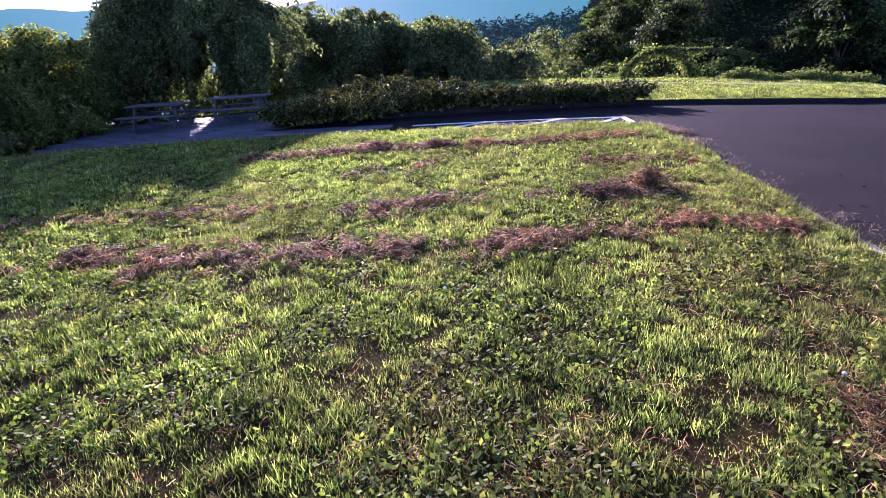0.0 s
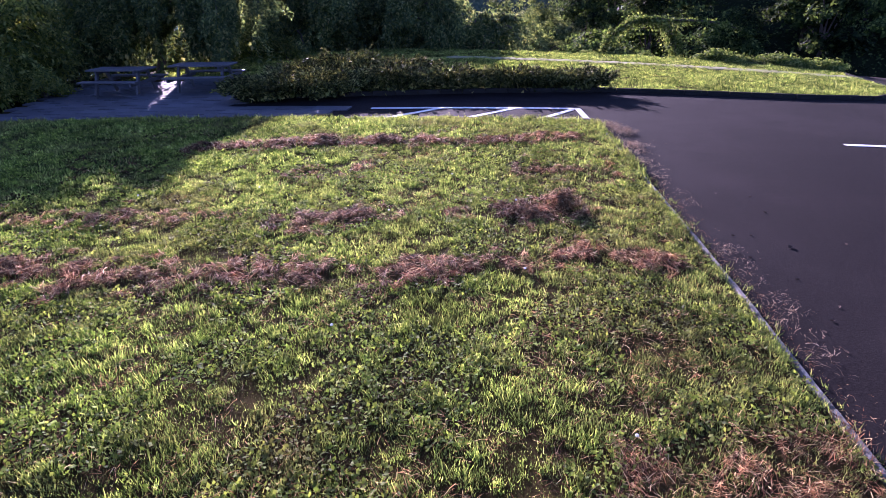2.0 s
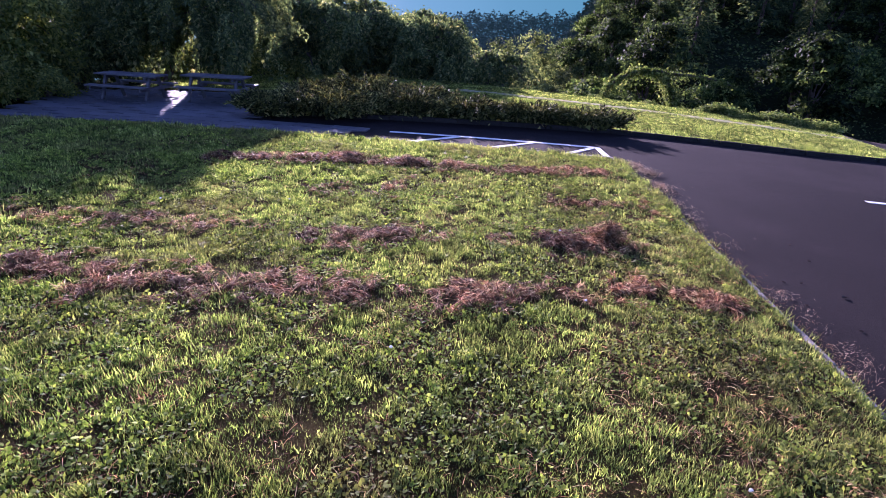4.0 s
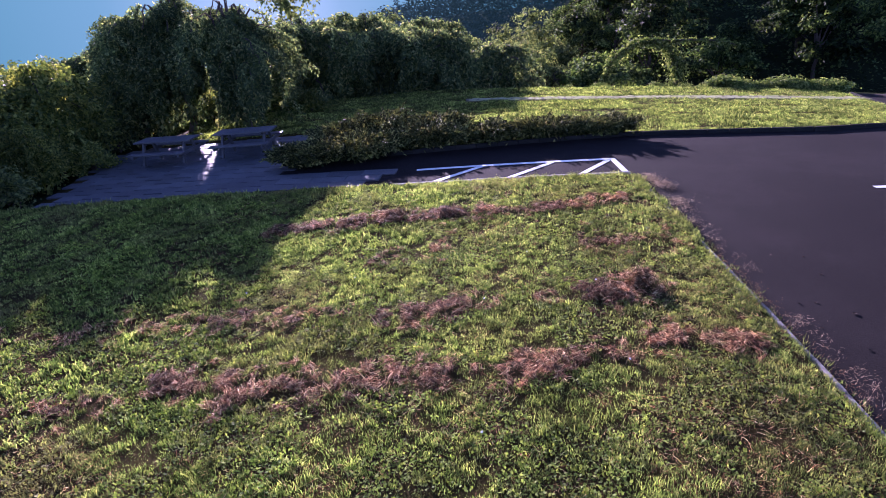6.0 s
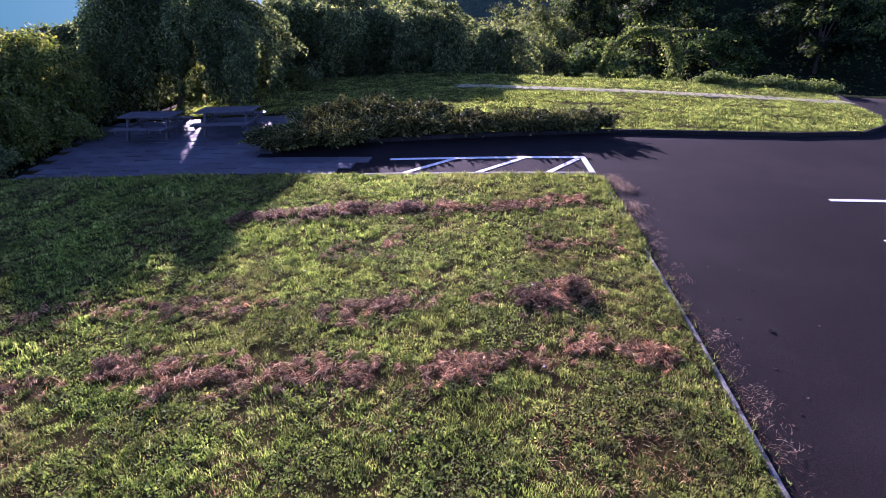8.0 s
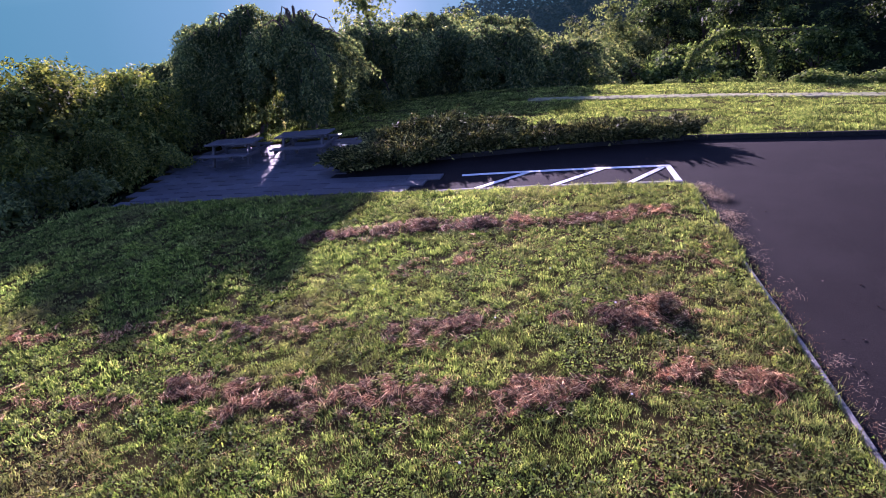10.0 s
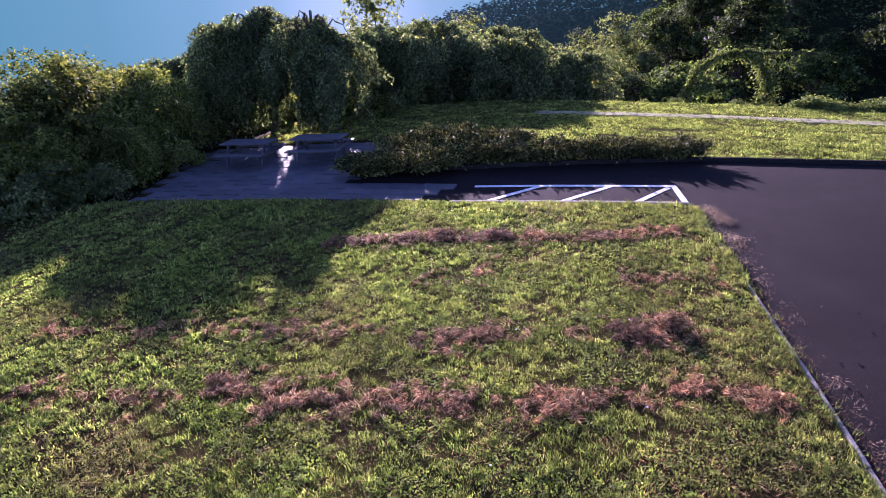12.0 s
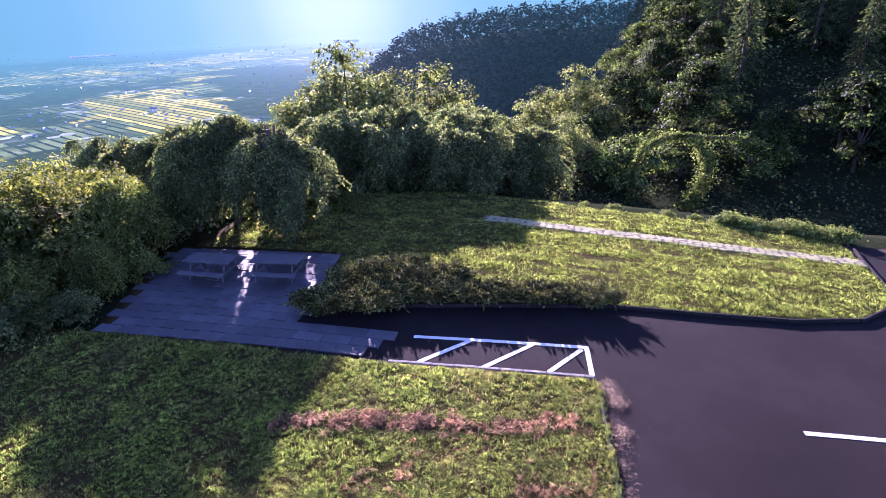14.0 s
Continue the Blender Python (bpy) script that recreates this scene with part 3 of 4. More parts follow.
# ---- kerbs, lines and paving ----
def kerb(name, pts, lift, wide, label, material, spare=0.003, piece=0.6):
    """A row of kerb stones along a line, each a piece of its own."""
    top = tagged(new(name), label, "kerb", kind="structure")
    bm = bmesh.new()
    box(bm, (piece - 0.012, wide, 0.26), Matrix.Translation((0, 0, -0.26)), 0.012)
    me = bpy.data.meshes.new("kerb_stone")
    bm.to_mesh(me)
    bm.free()
    me.materials.append(material)
    p = np.array(pts, float)
    s = np.r_[0, np.cumsum(np.hypot(*np.diff(p, axis=0).T))]
    for d in np.arange(piece / 2, s[-1], piece):
        x, y = np.interp(d, s, p[:, 0]), np.interp(d, s, p[:, 1])
        x1, y1 = np.interp(min(d + 0.2, s[-1]), s, p[:, 0]), np.interp(min(d + 0.2, s[-1]), s, p[:, 1])
        x0, y0 = np.interp(d - 0.2, s, p[:, 0]), np.interp(d - 0.2, s, p[:, 1])
        pitch = -math.degrees(math.atan2(float(lot(x1, y1) - lot(x0, y0)), math.hypot(x1 - x0, y1 - y0)))
        ob = new("kerb_stone", me)
        ob.parent = top
        ob.matrix_basis = pose(x, y, float(lot(x, y)) + lift + rng.normal(0, spare), rng.normal(0, 0.6), pitch + rng.normal(0, 0.15), math.degrees(math.atan2(y1 - y0, x1 - x0)))
    return top


kerb("kerb_lawn", KERB_SIDE, 0.065, 0.055, "low pale concrete kerb half buried in grass along the lawn", M_CONCRETE)
kerb("kerb_back", KERB_BACK, 0.085, 0.10, "low pale concrete kerb along the lawn's far end", M_CONCRETE)
kerb("kerb_island", KERB_ISLAND, 0.118, 0.08, "kerb round the grass bank, painted near-black for its shaded face", M_SHADEDKERB)


def stripe(bm, a, b, width=0.13, thick=0.004):
    """A painted stripe along the asphalt, laid on it in short lengths."""
    a, b = Vector((*a, 0)), Vector((*b, 0))
    d = (b - a).normalized()
    s = Vector((-d.y, d.x, 0)) * width / 2
    n = max(2, int((b - a).length / 0.5))
    rows_v = []
    for i in range(n + 1):
        c = a.lerp(b, i / n)
        z = float(lot(c.x, c.y)) + 0.005
        rows_v.append([bm.verts.new((c + k * s + Vector((0, 0, z + h)))) for k, h in ((-1, -0.004), (-1, thick), (1, thick), (1, -0.004))])
    for p, q in zip(rows_v, rows_v[1:]):
        for i in range(3):
            bm.faces.new((p[i], p[i + 1], q[i + 1], q[i]))
    for r in (rows_v[0], rows_v[-1]):
        bm.faces.new(r)
    bmesh.ops.recalc_face_normals(bm, faces=bm.faces)
    return bm


hatch = tagged(new("road_marking"), "white hatched no-parking box painted on the asphalt", "marking", "painted lines")
for a, b in (((-2.05, 13.26), (2.87, 13.74)), ((2.81, 13.76), (2.96, 12.46)), ((-0.4, 13.38), (-1.6, 12.08)), ((1.33, 13.54), (0.15, 12.2)), ((2.68, 13.6), (1.86, 12.38))):
    part("stripe", stripe(bmesh.new(), a, b), M_PAINT, hatch)
for a, b in (((7.62, 11.5), (12.8, 12.2)), ((7.68, 9.55), (12.8, 10.25))):
    ob = tagged(new("road_marking"), "white parking bay line painted on the asphalt", "marking", "painted lines")
    part("stripe", stripe(bmesh.new(), a, b), M_PAINT, ob)
ob = tagged(new("road_marking"), "white edge line on the side road past the bank", "marking", "painted lines")
part("stripe", stripe(bmesh.new(), (13.3, 19.2), (17.5, 20.2)), M_PAINT, ob)

# terrace of rectangular pavers under the weeping trees
terrace = tagged(new("pavement"), "paved terrace of blue-grey slabs in tree shade", "pavement", kind="structure")
base_sheet = rect_sheet("bedding", bilinear((-12.2, 12.02), (-5.95, 11.98), (-6.1, 18.5), (-14.2, 18.6)), M_THATCH, 14, 16, 0.01)
base_sheet.parent = terrace
bm = bmesh.new()
box(bm, (0.885, 0.435, 0.06), Matrix.Translation((0, 0, -0.06)), 0.008)
paver = bpy.data.meshes.new("paver")
bm.to_mesh(paver)
bm.free()
paver.materials.append(M_PAVER)
for j in range(14):
    y = 12.25 + 0.45 * j
    lo, hi = -12.1 - 0.3 * (y - 12), (-2.85 if y < 13.5 else -5.55 - 0.1 * (y - 12)) + rng.uniform(-0.1, 0.1)
    for x in np.arange(lo + (0.45 if j % 2 else 0.0), hi - 0.4, 0.9):
        ob = new("paver", paver)
        ob.parent = terrace
        ob.matrix_basis = pose(x + 0.45, y, float(lot(x + 0.45, y)) + 0.035 + rng.normal(0, 0.003), rng.normal(0, 0.35), rng.normal(0, 0.3), rng.normal(0, 0.3))

# path of flat stones along the grass bank
path = tagged(new("path"), "narrow path of pale flat stones across the grass bank", "path", kind="structure")
bed = rect_sheet("path_bed", lambda u, v: (-1.6 + u * 14.8, np.interp(-1.6 + u * 14.8, [-1.4, 3.5, 8, 13.1], [22.9, 22.35, 22.1, 22.3]) - 0.36 + 0.72 * v), M_GRAVEL, 4, 30, 0.1, 0.05)
bed.parent = path
for x in np.arange(-1.3, 13.1, 0.29):
    for side in (-0.2, 0.02, 0.23):
        y = float(np.interp(x, [-1.4, 3.5, 8, 13.1], [22.9, 22.35, 22.1, 22.3])) + side + rng.normal(0, 0.025)
        bm = bmesh.new()
        k = int(rng.integers(5, 8))
        a = np.arange(k) * 2 * np.pi / k + rng.uniform(-0.35, 0.35, k) + rng.uniform(0, 3)
        sx, sy = rng.uniform(0.10, 0.19), rng.uniform(0.09, 0.14)
        top = [bm.verts.new((sx * math.cos(t) * rng.uniform(0.85, 1.15), sy * math.sin(t) * rng.uniform(0.85, 1.15), 0)) for t in a]
        f = bm.faces.new(top)
        r = bmesh.ops.extrude_face_region(bm, geom=[f])
        bmesh.ops.translate(bm, verts=[v for v in r["geom"] if isinstance(v, bmesh.types.BMVert)], vec=(0, 0, -0.06))
        bmesh.ops.recalc_face_normals(bm, faces=bm.faces)
        ob = part("stone", bm, M_STONE, path)
        ob.matrix_basis = pose(x + rng.normal(0, 0.04), y, float(lot(x, y)) + 0.112 + rng.normal(0, 0.004), rng.normal(0, 1), rng.normal(0, 1), 0)


# ---- picnic tables ----
def picnic_table():
    t = new("picnic_table")
    for i in range(5):
        bm = box(bmesh.new(), (1.8, 0.15, 0.045), Matrix.Translation((0, -0.32 + 0.16 * i, 0.68)), 0.006)
        part("tabletop_plank", bm, M_WOOD, t)
    for s in (-1, 1):
        for i in range(2):
            bm = box(bmesh.new(), (1.8, 0.14, 0.045), Matrix.Translation((0, s * (0.66 + 0.15 * i), 0.40)), 0.006)
            part("bench_plank", bm, M_WOOD, t)
    for s in (-1, 1):
        for k in (-1, 1):
            bm = box(bmesh.new(), (0.07, 0.09, 0.76), Matrix.Translation((s * 0.66, k * 0.5, 0.0)) @ pose(0, 0, 0, k * 24), 0.006)
            part("leg", bm, M_WOOD, t)
        part("bench_bearer", box(bmesh.new(), (0.06, 1.72, 0.09), Matrix.Translation((s * 0.74, 0, 0.31)), 0.006), M_WOOD, t)
        part("top_bearer", box(bmesh.new(), (0.06, 0.74, 0.08), Matrix.Translation((s * 0.60, 0, 0.6)), 0.006), M_WOOD, t)
    return tagged(t, "weathered grey wooden picnic table with benches on the shaded terrace", "picnic table", "picnic tables on the terrace")


t1 = picnic_table()
t1.matrix_basis = pose(-7.9, 16.2, float(lot(-7.9, 16.2)) + 0.035, 0, 0, 5)
copy_thing(t1, pose(-10.45, 16.0, float(lot(-10.45, 16.0)) + 0.035, 0, 0, 2))


# ---- plants ----
def limb(a, b, lift, n=8, wob=0.12):
    a, b = np.array(a, float), np.array(b, float)
    t = np.linspace(0, 1, n)[:, None]
    p = a + (b - a) * t + np.array([0, 0, lift]) * (4 * t * (1 - t))
    p[1:-1] += rng.normal(0, wob, (n - 2, 3)) * (1, 1, 0.5)
    return p


GAPS = ((-8.9, 14.8, 0.42, 2.2), (-7.45, 12.0, 0.20, 3.1), (-6.2, 15.0, 0.36, 2.2), (-5.25, 12.8, 0.17, 2.9), (-8.65, 12.0, 0.09, 2.7), (-10.3, 14.5, 0.08, 2.0))      # where the sun reaches the terrace under the crowns
NOTCHES = (((-4.85, 7.65), 0.24, 1.45), ((-7.3, 7.0), 0.45, 1.0), ((-10.55, 8.5), 0.2, 0.9))      # tip on the lawn, and its two sides' slopes
EDGE_Y, EDGE_X = (6.9, 7.9, 9.2, 10.0, 11.6), (-3.55, -3.7, -3.8, -3.65, -3.25)      # where the shade ends on the lawn
SUN_DIR = (-math.sin(radians(SUN_AZ)), math.cos(radians(SUN_AZ)))


def hem_at(low):
    """The height down to which a strand falls."""
    return low * rng.uniform(0.2, 1.9)


def weeper(name, r, top, arms, twigs, leaf, low, material, origin=(0.0, 0.0), veil=0.6, trunk=0.16, extra=(), outriders=7):
    """Arching limbs that rise and bow over, with short shaggy sprays on top and long strands hanging below."""
    t = new(name)
    fork = np.array([rng.normal(0, 0.12), rng.normal(0, 0.12), top * 0.42])
    stem = put("trunk", welded("trunk", tube(limb((0, 0, -0.3), fork, 0, 7, 0.05), np.linspace(trunk, trunk * 0.7, 7))), M_BARK, t)
    lines = []
    for k in range(arms):
        a = k * 2.4 + rng.normal(0, 0.25)
        q = math.sqrt((k + 0.4) / arms)
        q *= rng.uniform(0.8, 1.2)
        lines.append((math.cos(a) * r * q, math.sin(a) * r * q, top * (1.0 - 0.30 * q ** 2.2 - rng.uniform(0, 0.28))))
    arms_n = len(lines) + len(extra)
    for k in range(outriders):
        a, q = k * 2 * np.pi / max(outriders, 1) + rng.normal(0, 0.3), rng.uniform(0.75, 1.25)
        extra = (*extra, (math.cos(a) * r * q, math.sin(a) * r * q, top * rng.uniform(0.92, 1.05) * (1.12 - 0.25 * q)))
    lv = []
    s_ = np.linspace(0, 1, 12)[:, None]
    for k, (ax, ay, crest) in enumerate(lines + list(extra)):
        out = np.array([ax, ay, 0])
        p0, p1, p2, p3 = fork, out * 0.3 + (0, 0, crest * 1.16), out * 0.9 + (0, 0, crest * 1.1), out * 1.06 + (0, 0, crest * 0.6)
        arch = (1 - s_) ** 3 * p0 + 3 * (1 - s_) ** 2 * s_ * p1 + 3 * (1 - s_) * s_ ** 2 * p2 + s_ ** 3 * p3
        arch[2:] += rng.normal(0, 0.05, (10, 3))
        put("branch", welded("branch", tube(arch[:10], np.linspace(0.06, 0.014, 10) * trunk / 0.16, 5)), M_BARK, stem)
        for i in range(twigs):
            f = rng.uniform(0.28, 1.0) * 11
            i0 = min(int(f), 10)
            p = arch[i0] + (arch[i0 + 1] - arch[i0]) * (f - i0) + rng.normal(0, 0.05, 3)
            a = rng.uniform(0, 2 * np.pi)
            o = unit(np.array([math.cos(a), math.sin(a), 0]) + 0.5 * out / max(r, 0.1))
            if rng.uniform() > (veil if k < arms_n else 0.12):
                length = rng.uniform(0.3, 1.05) * (leaf / 0.12) ** 0.7
                n = int(length / (leaf * 0.20)) + 3
                g = np.linspace(0, 1, n)
                q = p + o * (length * (g - 0.15 * g * g))[:, None]
                q[:, 2] += length * (0.28 * g - 0.75 * g * g)
            else:
                drop = (p[2] - hem_at(low)) * rng.uniform(0.3, 1.0)
                if drop < 0.1:
                    continue
                n = int(drop / (leaf * 0.36)) + 4
                g = np.sort(rng.uniform(0, 1, n))
                q = p + o * (rng.uniform(0.15, 0.5) * (1 - np.exp(-3 * g)))[:, None]
                q[:, 2] -= drop * g ** 1.3
                q[:, :2] += (0.07 * np.sin(5 * g + a))[:, None]
            q = q + rng.normal(0, leaf * 0.38, (n, 3))
            w = unit(rng.normal(0, 0.6, (n, 3)) + o * 0.5 + (0, 0, -0.55))
            lv.append(leaves(q, w, rand_unit(n), leaf * rng.uniform(0.7, 1.4, n), leaf * rng.uniform(0.4, 0.65, n)))
        if k >= arms_n:
            continue
        # oversized inner leaves, added to block sun leaking through the crown
        n = 110
        f = rng.uniform(0.25, 0.95, n) * 11
        i0 = f.astype(int)
        q = (arch[i0] + (arch[np.minimum(i0 + 1, 11)] - arch[i0]) * (f - i0)[:, None]) * (0.86, 0.86, 0.93)
        down = np.array([max(0.0, p[2] - hem_at(low) - 0.1) for p in q])
        q[:, 2] -= down * rng.uniform(0, 1, n)
        lv.append(leaves(q + rng.normal(0, 0.10, (n, 3)) * (1, 1, 0.3), unit(rng.normal(0, 0.4, (n, 3)) + (0, 0, -1)), rand_unit(n), leaf * rng.uniform(1.5, 2.4, n), leaf * rng.uniform(0.9, 1.4, n)))
    lv = np.concatenate(lv)
    p = lv[:, 0] + (*origin, 0)
    for gx, gy, half, high in GAPS:
        across = (p[:, 0] - gx) * SUN_DIR[1] - (p[:, 1] - gy) * SUN_DIR[0]
        rough = half * (0.95 + 0.25 * np.sin(3.1 * p[:, 2] + gx) + 0.2 * np.sin(7.3 * p[:, 2] + 2 * p[:, 1]))
        bare = (np.abs(across + 0.16 * np.sin(2.3 * p[:, 2])) < rough) & (p[:, 2] < high + 0.3 * np.sin(9 * p[:, 0])) & (p[:, 1] > gy) & (p[:, 1] < gy + 12) & (rng.uniform(size=len(p)) < 0.97)
        lv, p = lv[~bare], p[~bare]
    # notches in the crowns' outline, through which the sun lights tongues of the lawn
    reach = (p[:, 2] + float(lot(*origin) - lot(-7.0, 8.0)) - 0.28) / math.tan(radians(SUN_EL))
    sx, sy = p[:, 0] - reach * SUN_DIR[0], p[:, 1] - reach * SUN_DIR[1]
    ragged = 0.10 * np.sin(6 * sy) + rng.normal(0, 0.06, len(p))
    bare = np.zeros(len(p), bool)
    for tip, left, right in NOTCHES:
        down = tip[1] - sy
        bare |= (down > 0) & (sx > tip[0] + left * down + ragged) & (sx < tip[0] + right * down + ragged)
    bare |= (sy < 11.8) & (sy > 6.7) & (sx > np.interp(sy, EDGE_Y, EDGE_X) + ragged)
    put("crown", polys("crown", lv[~bare], 4), material, t)
    return t


def weeping_tree(x, y, r, high, arms, twigs, leaf, low, veil, extra=(), outriders=7):
    z0 = float(land(x, y)) if y > 27 or x < -19 else float(lot(x, y)) - 0.1
    t = weeper("weeping_tree", r, high - z0, arms, twigs, leaf, low, M_WEEP, (x, y), veil, 0.17 * (r / 2.5) ** 0.5, extra, outriders)
    t.matrix_basis = pose(x, y, z0)
    return t


def crown_mesh(lobes, n, leaf, droop=0.15, fill=0.2, each=12):
    """Sprigs of leaves on the shells of several lobes (x, y, z, radius, flatness), with gaps between the sprigs."""
    m = n // each
    w = np.array([l[3] ** 2 for l in lobes])
    L = np.array(lobes)[rng.choice(len(lobes), m, p=w / w.sum())]
    d = rand_unit(m)
    d[:, 2] = np.where(d[:, 2] < -0.4, -d[:, 2], d[:, 2])
    lump = 1 + 0.22 * np.sin(5 * d[:, 0] + 3 * d[:, 1] + L[:, 0] * 3) + 0.16 * np.sin(11 * d[:, 1] - 7 * d[:, 2] + L[:, 1]) + rng.normal(0, 0.07, m)
    rad = L[:, 3] * lump * np.where(rng.uniform(size=m) < fill, rng.uniform(0.4, 0.95, m), 1.0)
    c = L[:, :3] + d * rad[:, None] * np.stack([np.ones(m), np.ones(m), L[:, 4]], -1)
    bald = np.sin(4.3 * d[:, 0] + 2.1 * L[:, 1]) * np.sin(4.9 * d[:, 1] + 1.7 * L[:, 0]) * np.sin(4.1 * d[:, 2] + L[:, 2])
    keep = bald + rng.normal(0, 0.12, m) > -0.16
    c, d = np.repeat(c[keep], each, 0), np.repeat(d[keep], each, 0)
    k = len(c)
    p = c + rng.normal(0, leaf * 0.75, (k, 3)) * (1, 1, 0.6)
    nor = unit(0.7 * d + 0.7 * rand_unit(k) + (0, 0, 0.4))
    way = unit(np.cross(nor, rand_unit(k)) + (0, 0, -droop))
    shell = leaves(p, way, nor, leaf * rng.uniform(0.6, 1.4, k), leaf * rng.uniform(0.5, 0.85, k))
    # large leaves added inside each lobe to stop sun passing through
    h = 28 * len(lobes)
    L = np.repeat(np.array(lobes), 28, 0)
    p = L[:, :3] + rand_unit(h) * (L[:, 3] * rng.uniform(0.1, 0.6, h))[:, None] * np.stack([np.ones(h), np.ones(h), L[:, 4]], -1)
    heart = leaves(p, rand_unit(h), rand_unit(h), L[:, 3] * rng.uniform(0.28, 0.45, h), L[:, 3] * rng.uniform(0.22, 0.34, h))
    return np.concatenate([shell, heart])


def bushy(name, lobes, n, leaf, material, label, category, group, trunk_h=1.2, trunk_r=0.12, droop=0.15, stems=1):
    t = new(name)
    for k in range(stems):
        a = 2 * np.pi * k / max(stems, 1)
        o = np.array([math.cos(a), math.sin(a), 0]) * (0.15 if stems > 1 else 0)
        stem = put("trunk", welded("trunk", tube(limb(o + (0, 0, -0.4), o * 3 + (0, 0, trunk_h), 0, 6, 0.05), np.linspace(trunk_r, trunk_r * 0.6, 6), 6)), M_BARK, t)
    for l in lobes[:7]:
        b = limb((0, 0, trunk_h * 0.6), (l[0], l[1], l[2]), 0.1, 6, 0.05)
        put("branch", welded("branch", tube(b, np.linspace(trunk_r * 0.5, trunk_r * 0.12, 6), 5)), M_BARK, stem)
    put("crown", polys("crown", crown_mesh(lobes, n, leaf, droop), 4), material, t)
    return tagged(t, label, category, group)


def lobes_of(n, spread, low, high, r0, r1, flat=0.8):
    out = []
    for k in range(n):
        a, d = k * 2.4 + rng.normal(0, 0.3), spread * math.sqrt((k + 0.3) / n)
        f = d / max(spread, 1e-6)
        out.append((d * math.cos(a), d * math.sin(a), high - (high - low) * f ** 1.3 + rng.normal(0, 0.08 * (high - low)), rng.uniform(r0, r1), flat))
    return out


# weeping trees round the terrace and beyond
rng = np.random.default_rng(25)
for spec, lab in (
    ((-12.6, 21.1, 2.3, 5.25, 28, 66, 0.11, 1.0, 0.72, ((1.2, -0.3, 4.5), (1.7, -0.6, 4.2), (-1.0, -0.6, 5.0), (-1.7, -0.4, 4.6), (0.3, -0.5, 5.2)), 3), "large weeping tree with a dense dark curtain of leaves"),
    ((-9.9, 20.6, 1.75, 4.8, 26, 66, 0.11, 0.95, 0.72, ((-1.0, 0.1, 4.2), (-0.4, -0.4, 4.9), (0.3, -0.3, 4.9), (0.7, -0.4, 4.7), (1.0, -0.2, 4.5), (1.3, -0.3, 3.8), (1.6, -1.6, 3.5), (2.0, -2.2, 3.1), (2.2, -1.0, 3.0), (1.8, -2.6, 2.6))), "broad weeping tree with long hanging strands behind the terrace"),
    ((-14.4, 20.7, 1.25, 4.5, 18, 60, 0.11, 0.5, 0.72, ((-0.5, -0.2, 4.8), (0.4, -0.3, 4.8), (0.0, 0.3, 4.8), (-0.9, 0.2, 4.0), (-1.3, -0.1, 3.6), (-1.5, 0.2, 3.3)), 2), "slim weeping tree leaning against a taller one"),
    ((-18.1, 23.8, 1.8, 3.6, 18, 46, 0.12, 0.3, 0.65, (), 2), "low weeping tree between two taller ones"),
    ((-20.8, 24.2, 1.7, 3.0, 16, 42, 0.12, 0.4, 0.6, (), 2), "small weeping tree with rounded top and hanging strands"),
    ((-23.6, 25.0, 2.0, 3.0, 18, 42, 0.14, 0.4, 0.6, (), 2), "small weeping tree at the edge of the slope"),
    ((-9.9, 28.6, 2.9, 3.8, 26, 46, 0.15, 0.1, 0.8, ((2.6, -0.4, 3.9), (2.9, -1.4, 3.4), (2.2, -2.2, 3.4)), 9), "round dark weeping tree beyond the shaded grass"),
    ((-5.2, 29.2, 2.8, 3.1, 22, 62, 0.15, 0.15, 0.5, ((3.1, -1.4, 2.9), (-2.9, -1.2, 3.3), (2.6, -2.2, 2.3)), 10), "weeping tree with layered sunlit arching branches"),
    # two filler trees, added to cast shade on the grass bank
    ((-7.6, 30.8, 2.4, 4.0, 20, 44, 0.15, 0.1, 0.8, (), 6), "filler weeping tree added between two others to shade the bank"),
    ((-4.4, 32.6, 2.3, 3.6, 20, 40, 0.16, 0.1, 0.8, (), 6), "filler weeping tree added behind a lower one to shade the bank"),
    ((-5.6, 37.4, 3.3, 2.75, 24, 40, 0.17, 0.2, 0.78, (), 9), "weeping tree standing on the falling slope"),
    ((-1.4, 36.6, 3.0, 1.5, 24, 40, 0.17, 0.1, 0.78, (), 9), "low rounded weeping tree on the falling slope"),
):
    tagged(weeping_tree(*spec), lab, "tree", "weeping trees")


def place(ob, spots):
    """The first spot takes the thing itself, the others take copies: x, y, turn, scale, and how far it is sunk."""
    for i, (x, y, turn, s, sink) in enumerate(spots):
        z = float(land(x, y)) - sink
        m = pose(x, y, z, 0, 0, turn) @ Matrix.Diagonal((s, s, s, 1))
        if i == 0:
            first = m
        else:
            copy_thing(ob, m)
    ob.matrix_basis = first


# leafy trees and shrubs on the terrace's outer side
t = bushy("tree", lobes_of(16, 1.6, 1.0, 3.5, 0.5, 0.85, 0.85), 12000, 0.105, M_YELLOW, "leafy young tree with sunlit yellow-green top beside the terrace", "tree", "leafy trees", 1.6, 0.09)
place(t, [(-16.2, 14.8, 0, 1.22, 0.1), (-17.8, 15.8, 70, 1.28, 0.1), (-16.8, 12.6, 160, 1.15, 0.1), (-19.6, 14.2, 230, 1.3, 0.2), (-21.6, 17.5, 300, 1.25, 0.2), (-19.2, 18.4, 20, 1.2, 0.2), (-23.0, 20.5, 130, 1.2, 0.2), (-16.9, 18.4, 200, 1.05, 0.1), (-17.7, 10.6, 330, 1.05, 0.1), (-14.6, 12.3, 180, 0.5, 0.1)])
